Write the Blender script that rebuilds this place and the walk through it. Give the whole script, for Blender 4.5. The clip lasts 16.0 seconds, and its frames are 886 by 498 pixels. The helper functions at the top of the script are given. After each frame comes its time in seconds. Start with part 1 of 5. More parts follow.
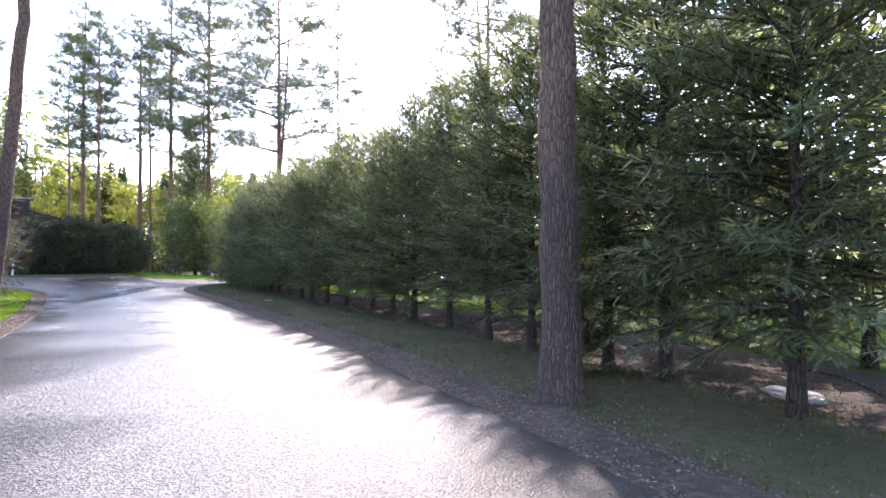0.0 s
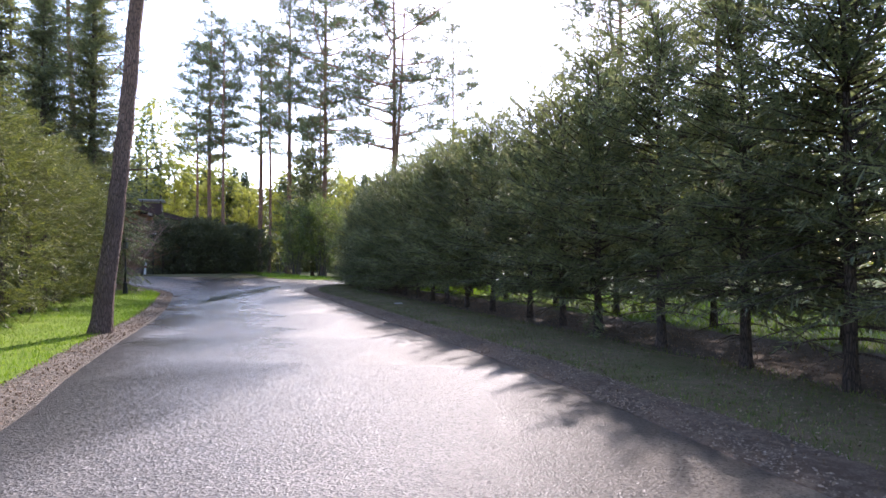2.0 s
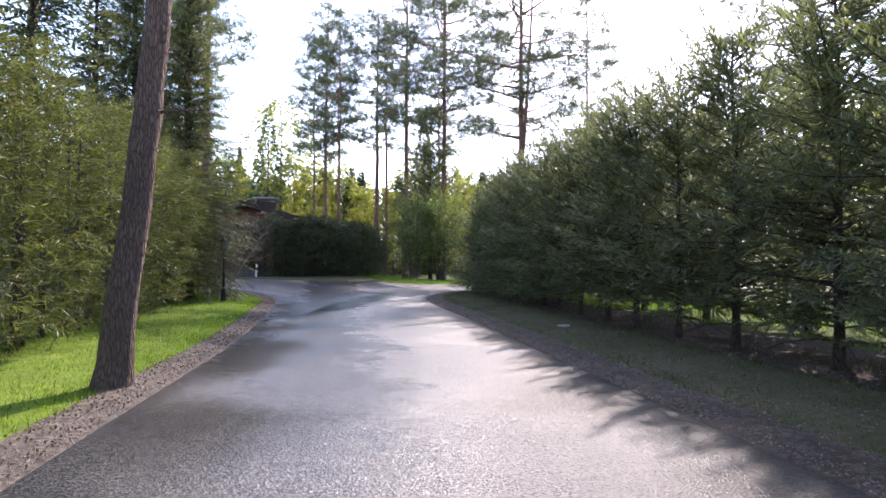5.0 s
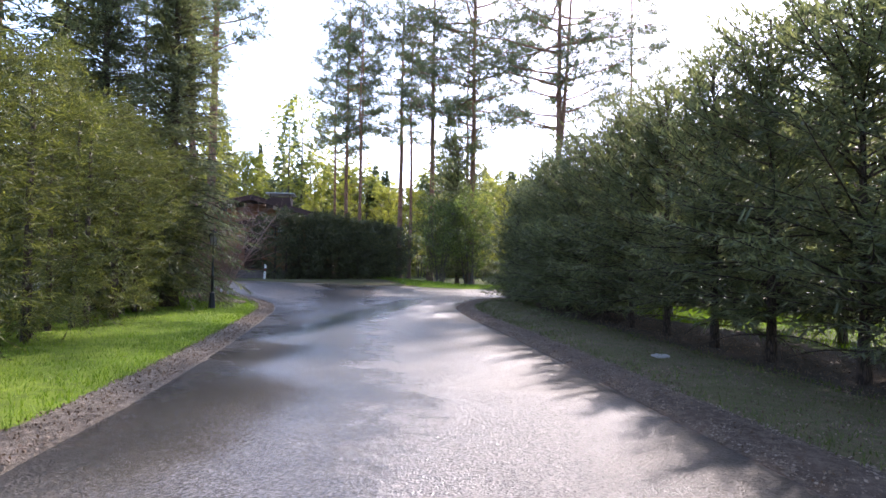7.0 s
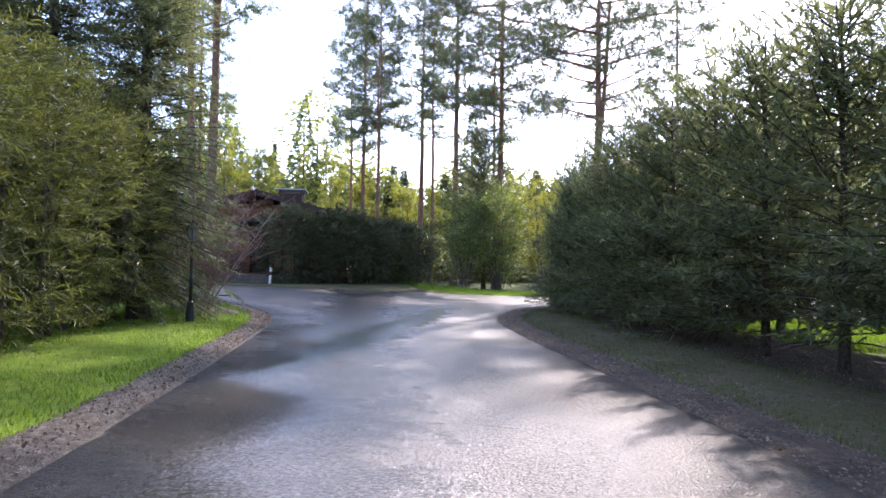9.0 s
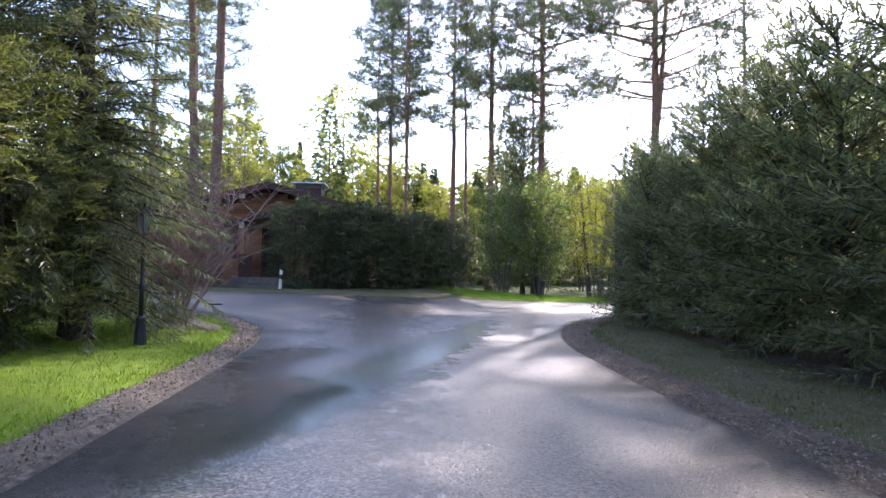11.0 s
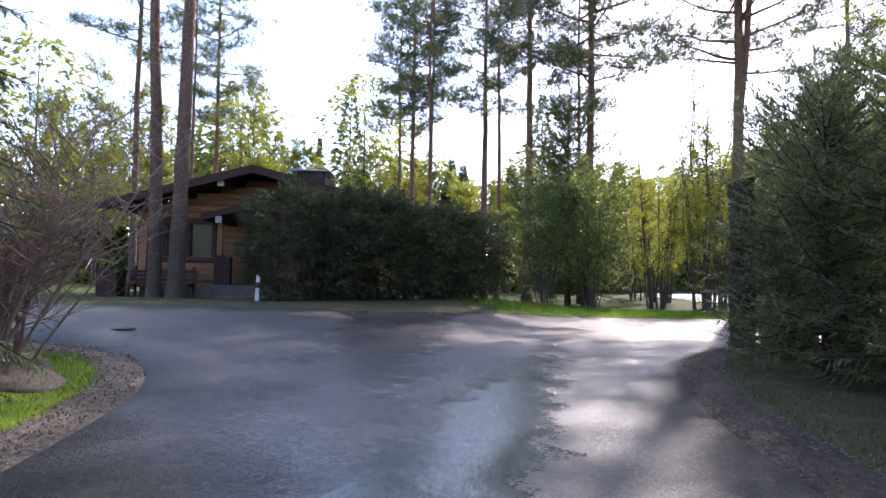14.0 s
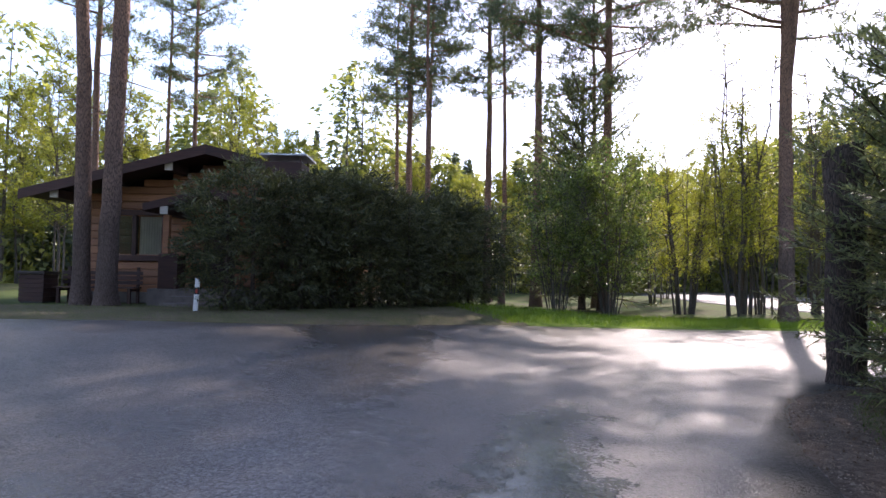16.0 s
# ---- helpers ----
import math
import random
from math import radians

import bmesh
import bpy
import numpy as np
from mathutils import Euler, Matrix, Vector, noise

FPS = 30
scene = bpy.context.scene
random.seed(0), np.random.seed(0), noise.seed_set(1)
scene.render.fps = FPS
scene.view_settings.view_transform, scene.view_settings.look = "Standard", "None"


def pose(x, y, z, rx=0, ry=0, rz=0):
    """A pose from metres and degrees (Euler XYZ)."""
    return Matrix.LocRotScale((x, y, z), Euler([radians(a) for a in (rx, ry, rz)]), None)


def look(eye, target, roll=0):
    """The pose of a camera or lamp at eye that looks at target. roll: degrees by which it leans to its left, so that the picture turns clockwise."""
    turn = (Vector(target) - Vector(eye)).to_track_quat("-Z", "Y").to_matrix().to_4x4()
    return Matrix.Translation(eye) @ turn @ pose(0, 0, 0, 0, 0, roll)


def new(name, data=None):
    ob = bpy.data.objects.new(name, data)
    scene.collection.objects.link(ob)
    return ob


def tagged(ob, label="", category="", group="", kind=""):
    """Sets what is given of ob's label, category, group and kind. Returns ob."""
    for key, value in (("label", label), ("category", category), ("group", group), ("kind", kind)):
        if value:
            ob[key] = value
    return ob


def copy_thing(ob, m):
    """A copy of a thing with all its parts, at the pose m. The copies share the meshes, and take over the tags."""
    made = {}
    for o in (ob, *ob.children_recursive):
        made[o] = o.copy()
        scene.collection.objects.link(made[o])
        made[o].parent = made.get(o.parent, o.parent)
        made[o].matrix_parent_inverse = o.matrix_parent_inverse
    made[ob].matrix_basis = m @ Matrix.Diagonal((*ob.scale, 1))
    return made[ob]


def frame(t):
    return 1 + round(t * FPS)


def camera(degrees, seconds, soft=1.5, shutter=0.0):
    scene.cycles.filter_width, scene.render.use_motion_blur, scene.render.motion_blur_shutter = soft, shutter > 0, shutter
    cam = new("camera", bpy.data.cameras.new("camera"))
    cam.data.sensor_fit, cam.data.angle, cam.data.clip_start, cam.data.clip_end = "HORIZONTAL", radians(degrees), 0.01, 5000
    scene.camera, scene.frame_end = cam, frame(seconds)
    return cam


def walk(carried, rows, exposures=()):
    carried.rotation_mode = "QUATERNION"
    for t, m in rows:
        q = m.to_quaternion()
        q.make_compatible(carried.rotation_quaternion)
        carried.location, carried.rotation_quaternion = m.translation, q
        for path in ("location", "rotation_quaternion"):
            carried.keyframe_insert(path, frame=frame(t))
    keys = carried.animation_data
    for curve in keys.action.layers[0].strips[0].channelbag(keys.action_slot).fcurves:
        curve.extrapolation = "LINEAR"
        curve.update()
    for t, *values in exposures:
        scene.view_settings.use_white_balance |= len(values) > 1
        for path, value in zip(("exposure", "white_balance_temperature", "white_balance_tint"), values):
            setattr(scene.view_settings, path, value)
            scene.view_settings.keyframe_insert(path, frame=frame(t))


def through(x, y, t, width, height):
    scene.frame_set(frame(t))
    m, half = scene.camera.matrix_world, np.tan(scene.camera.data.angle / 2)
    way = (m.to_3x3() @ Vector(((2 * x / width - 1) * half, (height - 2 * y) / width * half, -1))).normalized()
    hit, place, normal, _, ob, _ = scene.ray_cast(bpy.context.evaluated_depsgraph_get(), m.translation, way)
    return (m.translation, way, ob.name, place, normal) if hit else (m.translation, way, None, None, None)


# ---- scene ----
cam = camera(73.4, 16.0)

PATH = [
    (0, (0.453, 0.032, 1.299), (0.332, 2.028, 1.334), -0.2),
    (0.5, (0.168, 0.715, 1.24), (-0.112, 2.695, 1.283), -0.0),
    (1, (-0.259, 1.328, 1.207), (-0.582, 3.302, 1.248), 0.0),
    (1.5, (-0.726, 1.886, 1.183), (-1.125, 3.845, 1.227), 0.1),
    (2, (-1.122, 2.547, 1.179), (-1.584, 4.493, 1.223), -0.1),
    (2.5, (-1.533, 3.195, 1.189), (-2.069, 5.122, 1.232), -0.1),
    (3, (-1.904, 3.921, 1.195), (-2.492, 5.832, 1.238), -0.1),
    (3.5, (-2.3, 4.652, 1.215), (-2.947, 6.544, 1.259), -0.1),
    (4, (-2.68, 5.377, 1.214), (-3.368, 7.254, 1.259), -0.1),
    (4.5, (-3.119, 6.053, 1.226), (-3.881, 7.902, 1.273), -0.0),
    (7, (-5.169, 9.769, 1.192), (-6.06, 11.559, 1.252), 0.8),
    (7.5, (-5.63, 10.462, 1.166), (-6.542, 12.241, 1.232), 0.9),
    (8, (-6.12, 11.183, 1.126), (-7.034, 12.961, 1.198), 1.0),
    (8.5, (-6.654, 11.896, 1.144), (-7.579, 13.668, 1.217), 1.0),
    (11, (-9.072, 15.646, 1.139), (-10.101, 17.358, 1.221), 0.8),
    (11.5, (-9.586, 16.384, 1.192), (-10.643, 18.08, 1.275), 0.9),
    (12, (-9.955, 17.117, 1.18), (-11.037, 18.798, 1.265), 0.8),
    (12.5, (-10.403, 17.844, 1.174), (-11.499, 19.515, 1.261), 0.9),
    (13, (-10.869, 18.639, 1.175), (-11.969, 20.307, 1.267), 0.8),
    (13.5, (-11.314, 19.378, 1.189), (-12.424, 21.039, 1.283), 0.9),
    (14, (-11.779, 20.153, 1.208), (-12.893, 21.811, 1.305), 0.9),
    (14.5, (-12.151, 20.868, 1.226), (-13.276, 22.519, 1.322), 0.9),
    (15, (-12.526, 21.621, 1.256), (-13.655, 23.27, 1.351), 0.9),
    (15.5, (-12.857, 22.328, 1.303), (-13.99, 23.973, 1.398), 1.0),
    (16, (-13.26, 23.095, 1.32), (-14.395, 24.739, 1.412), 0.9),
]
walk(cam, [(t, look(eye, target, roll)) for t, eye, target, roll in PATH],
     exposures=[(0, 2.55, 6350, 27), (1.5, 2.08, 6400, 26), (4, 1.95, 6500, 26), (8, 2.15, 6450, 25.5), (11, 2.22, 6350, 26), (13, 2.05, 6350, 26), (14.5, 1.78, 6550, 27), (16, 1.72, 6750, 27)])

# ---- world, sun ----
SUN_AZ, SUN_EL = 5.5, 38.0          # degrees left of +y, degrees above the horizon
world = bpy.data.worlds.new("sky_world")
scene.world = world
world.use_nodes = True
wn = world.node_tree
sky = wn.nodes.new("ShaderNodeTexSky")
sky.sky_type = "NISHITA"
sky.sun_disc = False
sky.sun_elevation = radians(SUN_EL)
sky.sun_rotation = radians(-SUN_AZ)
sky.air_density, sky.dust_density, sky.ozone_density = 1.0, 0.6, 1.2
wbg = wn.nodes["Background"]
wbg.inputs["Strength"].default_value = 0.15
wn.links.new(sky.outputs["Color"], wbg.inputs["Color"])
sun_data = bpy.data.lights.new("sun", "SUN")
sun_data.energy, sun_data.angle, sun_data.color = 2.3, radians(0.8), (1.0, 0.95, 0.87)
sun = new("sun", sun_data)
_az, _el = radians(SUN_AZ), radians(SUN_EL)
SUN_DIR = Vector((-math.sin(_az) * math.cos(_el), math.cos(_az) * math.cos(_el), math.sin(_el)))
sun.matrix_world = look((0, 0, 40), Vector((0, 0, 40)) - SUN_DIR)


# ---- materials ----
class Nodes:
    """A small builder for node materials."""

    def __init__(self, name):
        self.m = bpy.data.materials.new(name)
        self.m.use_nodes = True
        self.t = self.m.node_tree
        self.b = self.t.nodes["Principled BSDF"]
        self.out = self.t.nodes["Material Output"]

    def n(self, kind, **values):
        node = self.t.nodes.new(kind)
        for k, v in values.items():
            node.inputs[k.replace("_", " ")].default_value = v
        return node

    def link(self, a, b):
        self.t.links.new(a, b)

    def pos(self, sx=1.0, sy=1.0, sz=1.0, local=True, rz=0.0):
        tc = self.t.nodes.new("ShaderNodeTexCoord" if local else "ShaderNodeNewGeometry")
        mp = self.t.nodes.new("ShaderNodeMapping")
        mp.inputs["Scale"].default_value = (sx, sy, sz)
        mp.inputs["Rotation"].default_value = (0, 0, rz)
        self.link(tc.outputs["Object" if local else "Position"], mp.inputs["Vector"])
        return mp.outputs["Vector"]

    def noise(self, vec, scale, detail=4.0, rough=0.55):
        nz = self.n("ShaderNodeTexNoise", Scale=scale, Detail=detail, Roughness=rough)
        self.link(vec, nz.inputs["Vector"])
        return nz.outputs["Fac"]

    def ramp(self, fac, *stops):
        r = self.t.nodes.new("ShaderNodeValToRGB")
        e = r.color_ramp.elements
        while len(e) < len(stops):
            e.new(0.5)
        for el, (p, c) in zip(e, stops):
            el.position = p
            el.color = (c, c, c, 1) if isinstance(c, (int, float)) else (*c, 1)
        self.link(fac, r.inputs["Fac"])
        return r.outputs["Color"]

    def mix(self, fac, a, b, mode="MIX"):
        mx = self.t.nodes.new("ShaderNodeMix")
        mx.data_type, mx.blend_type = "RGBA", mode
        for sock, v in ((mx.inputs["Factor"], fac), (mx.inputs[6], a), (mx.inputs[7], b)):
            if isinstance(v, bpy.types.NodeSocket):
                self.link(v, sock)
            elif isinstance(v, (int, float)):
                sock.default_value = v if sock.type == "VALUE" else (v, v, v, 1)
            else:
                sock.default_value = (*v, 1)
        return mx.outputs[2]

    def math(self, op, a, b=0.5):
        mt = self.t.nodes.new("ShaderNodeMath")
        mt.operation = op
        for sock, v in ((mt.inputs[0], a), (mt.inputs[1], b)):
            if isinstance(v, bpy.types.NodeSocket):
                self.link(v, sock)
            else:
                sock.default_value = v
        return mt.outputs[0]

    def bump(self, height, strength, distance):
        bp = self.n("ShaderNodeBump", Strength=strength, Distance=distance)
        self.link(height, bp.inputs["Height"])
        self.link(bp.outputs["Normal"], self.b.inputs["Normal"])

    def set(self, **values):
        for k, v in values.items():
            sock = self.b.inputs[k.replace("_", " ")]
            if isinstance(v, bpy.types.NodeSocket):
                self.link(v, sock)
            elif isinstance(v, tuple):
                sock.default_value = (*v, 1)
            else:
                sock.default_value = v
        return self.m


def leaf_material(name, dark, mid, light, glow, through=0.35, rough=0.5):
    """Foliage: colour varied leaf by leaf and clump by clump, with light passing through."""
    k = Nodes(name)
    geo = k.t.nodes.new("ShaderNodeNewGeometry")
    col = k.ramp(geo.outputs["Random Per Island"], (0.0, dark), (0.55, mid), (1.0, light))
    clump = k.noise(k.pos(local=False), 0.9, 3.0)
    tint = k.ramp(clump, (0.3, 0.62), (0.7, 1.25))
    col = k.mix(1.0, col, tint, "MULTIPLY")
    k.set(Base_Color=col, Roughness=rough, Specular_IOR_Level=0.35)
    tr = k.n("ShaderNodeBsdfTranslucent")
    k.link(k.mix(1.0, col, glow, "MULTIPLY"), tr.inputs["Color"])
    ms = k.n("ShaderNodeMixShader", Fac=through)
    k.link(k.b.outputs[0], ms.inputs[1])
    k.link(tr.outputs[0], ms.inputs[2])
    k.link(ms.outputs[0], k.out.inputs["Surface"])
    return k.m


def bark_material(name, low, high, plate, z0=4.0, z1=9.0, scale=1.0, depth=0.03):
    """Furrowed bark that turns from low to high colour up the stem."""
    k = Nodes(name)
    v = k.pos(9 * scale, 9 * scale, 1.6 * scale)
    vor = k.n("ShaderNodeTexVoronoi", Scale=2.2)
    vor.feature = "DISTANCE_TO_EDGE"
    k.link(v, vor.inputs["Vector"])
    fine = k.noise(k.pos(30, 30, 9), 2.0, 6.0, 0.65)
    big = k.noise(k.pos(1, 1, 0.6), 1.3, 3.0)
    sep = k.t.nodes.new("ShaderNodeSeparateXYZ")
    k.link(k.pos(), sep.inputs[0])
    mr = k.n("ShaderNodeMapRange")
    mr.inputs["From Min"].default_value, mr.inputs["From Max"].default_value = z0, z1
    k.link(k.math("ADD", sep.outputs["Z"], k.math("MULTIPLY", big, 3.0)), mr.inputs["Value"])
    base = k.mix(mr.outputs[0], low, high)
    base = k.mix(k.ramp(vor.outputs["Distance"], (0.0, 1.0), (0.16, 0.0)), base, plate)
    base = k.mix(0.75, base, k.ramp(fine, (0.25, 0.45), (0.75, 1.45)), "MULTIPLY")
    base = k.mix(0.6, base, k.ramp(big, (0.3, 0.7), (0.7, 1.3)), "MULTIPLY")
    ht = k.math("ADD", k.ramp(vor.outputs["Distance"], (0.0, 0.0), (0.3, 1.0)), k.math("MULTIPLY", fine, 0.6))
    k.bump(ht, 0.9, depth)
    return k.set(Base_Color=base, Roughness=0.9, Specular_IOR_Level=0.2)


def asphalt_material(name, base_lo, base_hi, soaked):
    """Rolled asphalt, damp and coarse, with a film of standing water where it drains badly."""
    k = Nodes(name)
    p = k.pos(local=False)

    def ease(value, lo, hi, top=1.0):
        mr = k.n("ShaderNodeMapRange")
        mr.interpolation_type = "SMOOTHSTEP"
        for key, val in (("From Min", lo), ("From Max", hi), ("To Min", 0.0), ("To Max", top)):
            mr.inputs[key].default_value = val
        k.link(value, mr.inputs["Value"])
        return mr.outputs[0]

    stone = k.n("ShaderNodeTexVoronoi", Scale=72.0)
    k.link(p, stone.inputs["Vector"])
    fine = k.n("ShaderNodeTexVoronoi", Scale=150.0)
    k.link(p, fine.inputs["Vector"])
    grain = k.noise(p, 110.0, 3.0, 0.75)
    along = k.pos(0.32, 1.35, 1.0, local=False, rz=radians(-58))
    streak = k.noise(along, 0.55, 5.0, 0.6)
    patch = k.noise(p, 0.42, 5.0, 0.62)
    mottle = k.noise(p, 2.6, 5.0, 0.65)
    chips = k.noise(p, 30.0, 4.0, 0.7)
    sep = k.t.nodes.new("ShaderNodeSeparateXYZ")
    k.link(p, sep.inputs[0])
    # a film of water stands along the low left half of the lane
    lane = k.math("ADD", k.math("MULTIPLY", sep.outputs["X"], 0.83), k.math("MULTIPLY", sep.outputs["Y"], 0.557))
    ragged = k.math("ADD", lane, k.math("ADD", k.math("MULTIPLY", k.math("SUBTRACT", streak, 0.5), 2.6), k.math("MULTIPLY", k.math("SUBTRACT", mottle, 0.5), 1.6)))
    film = k.math("MULTIPLY", ease(k.math("ABSOLUTE", k.math("ADD", ragged, -0.4)), 1.8, 0.5), ease(sep.outputs["Y"], 3.0, 15.0, 0.8))
    # the open junction dries last
    film = k.math("MAXIMUM", film, k.math("MULTIPLY", ease(k.math("ADD", sep.outputs["Y"], k.math("MULTIPLY", patch, 6.0)), 24.0, 31.0, 0.4), k.math("MULTIPLY", ease(mottle, 0.25, 0.62), ease(sep.outputs["X"], -20.5, -16.5))))
    # a trickle across the mouth of the lane
    dx, dy = k.math("ADD", sep.outputs["X"], 13.2), k.math("ADD", sep.outputs["Y"], -23.2)
    run = k.math("ADD", k.math("MULTIPLY", dx, 0.946), k.math("MULTIPLY", dy, 0.323))
    off = k.math("ADD", k.math("MULTIPLY", dx, -0.323), k.math("MULTIPLY", dy, 0.946))
    bend = k.math("ADD", run, k.math("ADD", k.math("MULTIPLY", streak, 1.2), k.math("ADD", k.math("MULTIPLY", k.math("SUBTRACT", mottle, 0.5), 1.5), k.math("MULTIPLY", k.math("SUBTRACT", chips, 0.5), 0.9))))
    band = k.math("ADD", k.math("POWER", k.math("MULTIPLY", k.math("ABSOLUTE", bend), 1.7), 2.0), k.math("POWER", k.math("MULTIPLY", k.math("ABSOLUTE", off), 0.15), 2.0))
    pool = ease(band, 1.15, 0.4, 0.85)
    film = k.math("MULTIPLY", k.math("MAXIMUM", film, pool), soaked)
    pool = k.math("MULTIPLY", pool, soaked)
    # colour
    c = k.mix(k.ramp(grain, (0.3, 0.0), (0.75, 1.0)), base_lo, base_hi)
    c = k.mix(0.6, c, k.ramp(stone.outputs["Color"], (0.1, 0.3), (0.9, 2.2)), "MULTIPLY")
    c = k.mix(k.ramp(patch, (0.35, 0.0), (0.7, 0.5)), c, (0.15, 0.132, 0.112))
    c = k.mix(0.5, c, k.ramp(mottle, (0.32, 0.7), (0.68, 1.3)), "MULTIPLY")
    c = k.mix(0.75, c, k.ramp(chips, (0.32, 0.5), (0.68, 1.55)), "MULTIPLY")
    c = k.mix(film, c, k.mix(1.0, c, (0.75, 0.75, 0.75), "MULTIPLY"))
    c = k.mix(pool, c, k.mix(1.0, c, (0.2, 0.45, 0.45), "MULTIPLY"))
    rough = k.mix(film, k.ramp(grain, (0.3, 0.28), (0.7, 0.46)), k.ramp(grain, (0.3, 0.13), (0.7, 0.22)))
    rough = k.mix(pool, rough, 0.08)
    dry = k.math("SUBTRACT", 1.0, k.math("ADD", k.math("MULTIPLY", film, 0.78), k.math("MULTIPLY", pool, 0.16)))
    ht = k.math("ADD", k.math("MULTIPLY", stone.outputs["Distance"], 1.1), k.math("ADD", k.math("MULTIPLY", grain, 0.7), k.math("MULTIPLY", chips, 1.2)))
    k.bump(k.math("MULTIPLY", ht, dry), 0.75, 0.006)
    # every stone lies at a slightly different tilt
    tilt = k.mix(0.3, stone.outputs["Color"], fine.outputs["Color"])
    vec = []
    for op in ("SUBTRACT", "SCALE", "ADD", "NORMALIZE"):
        vm = k.t.nodes.new("ShaderNodeVectorMath")
        vm.operation = op
        vec.append(vm)
    k.link(tilt, vec[0].inputs[0])
    vec[0].inputs[1].default_value = (0.5, 0.5, 0.5)
    k.link(vec[0].outputs[0], vec[1].inputs[0])
    k.link(k.math("MULTIPLY", dry, 0.62), vec[1].inputs["Scale"])
    geo = k.t.nodes.new("ShaderNodeNewGeometry")
    k.link(geo.outputs["Normal"], vec[2].inputs[0])
    k.link(vec[1].outputs[0], vec[2].inputs[1])
    k.link(vec[2].outputs[0], vec[3].inputs[0])
    bump = k.b.inputs["Normal"].links[0].from_node
    k.link(vec[3].outputs[0], bump.inputs["Normal"])
    return k.set(Base_Color=c, Roughness=rough, Specular_IOR_Level=k.math("ADD", 0.21, k.math("MULTIPLY", film, 0.26)))


def soil_material(name, a, b, c, s=1.0, bump=0.6):
    """Loose ground: three colours mixed at two scales."""
    k = Nodes(name)
    p = k.pos(local=False)
    big, mid, fine = k.noise(p, 0.5 * s, 4.0), k.noise(p, 5.0 * s, 5.0, 0.65), k.noise(p, 60.0 * s, 3.0, 0.7)
    col = k.mix(k.ramp(big, (0.38, 0.0), (0.62, 1.0)), a, b)
    col = k.mix(k.ramp(mid, (0.45, 0.0), (0.65, 1.0)), col, c)
    col = k.mix(0.8, col, k.ramp(fine, (0.3, 0.45), (0.7, 1.5)), "MULTIPLY")
    k.bump(k.math("ADD", mid, k.math("MULTIPLY", fine, 0.5)), bump, 0.04)
    return k.set(Base_Color=col, Roughness=0.95, Specular_IOR_Level=0.15)


def plain(name, col, rough=0.6, metal=0.0, vary=0.25, scale=6.0, bump=0.15):
    k = Nodes(name)
    p = k.pos()
    f, g = k.noise(p, scale, 5.0), k.noise(p, scale * 12, 3.0)
    c = k.mix(1.0, col, k.ramp(f, (0.3, 1 - vary), (0.7, 1 + vary)), "MULTIPLY")
    k.bump(g, bump, 0.004)
    return k.set(Base_Color=c, Roughness=k.ramp(g, (0.3, max(0.02, rough - 0.1)), (0.7, min(1, rough + 0.1))), Metallic=metal)


def timber(name, lo, hi, along="x", rough=0.6):
    """Stained timber with grain along one axis, each piece a little different."""
    k = Nodes(name)
    s = dict(x=(0.6, 9, 9), y=(9, 0.6, 9), z=(9, 9, 0.6))[along]
    g = k.noise(k.pos(*s), 3.0, 6.0, 0.6)
    oi = k.t.nodes.new("ShaderNodeObjectInfo")
    c = k.mix(k.ramp(g, (0.3, 0.0), (0.7, 1.0)), lo, hi)
    c = k.mix(1.0, c, k.ramp(oi.outputs["Random"], (0.0, 0.78), (1.0, 1.2)), "MULTIPLY")
    k.bump(g, 0.3, 0.006)
    return k.set(Base_Color=c, Roughness=rough)


M_GRIT = soil_material("grit_bed", (0.19, 0.158, 0.122), (0.13, 0.108, 0.084), (0.30, 0.255, 0.20), 2.6, 0.9)
M_ROAD = asphalt_material("asphalt_wet", (0.07, 0.065, 0.058), (0.128, 0.118, 0.105), 1.0)
M_ROAD2 = asphalt_material("asphalt_pale", (0.10, 0.10, 0.10), (0.16, 0.155, 0.15), 0.0)
M_GROUND = soil_material("forest_floor", (0.075, 0.11, 0.025), (0.085, 0.075, 0.04), (0.06, 0.09, 0.02), 0.7)
M_LAWN = soil_material("lawn_soil", (0.13, 0.20, 0.02), (0.165, 0.23, 0.025), (0.11, 0.155, 0.02))
M_VERGE = soil_material("shaded_verge", (0.115, 0.102, 0.048), (0.145, 0.11, 0.068), (0.08, 0.088, 0.033), 1.8)
M_LITTER = soil_material("needle_litter", (0.075, 0.056, 0.042), (0.06, 0.048, 0.036), (0.10, 0.08, 0.06), 1.6)
M_GRAVEL = soil_material("gravel_bed", (0.15, 0.11, 0.08), (0.10, 0.075, 0.055), (0.20, 0.155, 0.115), 3.2, 0.9)
M_GRASS = leaf_material("grass_blades", (0.085, 0.155, 0.012), (0.15, 0.245, 0.018), (0.26, 0.35, 0.045), (1.3, 1.4, 0.6), 0.4)
M_GRASS_DULL = leaf_material("verge_grass", (0.07, 0.10, 0.022), (0.11, 0.145, 0.034), (0.18, 0.19, 0.06), (1.2, 1.3, 0.6), 0.3)
M_SPRUCE = leaf_material("spruce_needles", (0.092, 0.112, 0.07), (0.155, 0.178, 0.102), (0.265, 0.285, 0.145), (1.45, 1.45, 0.9), 0.48)
M_CLIPPED = leaf_material("clipped_needles", (0.048, 0.06, 0.024), (0.11, 0.126, 0.046), (0.245, 0.26, 0.09), (1.45, 1.45, 0.65), 0.36)
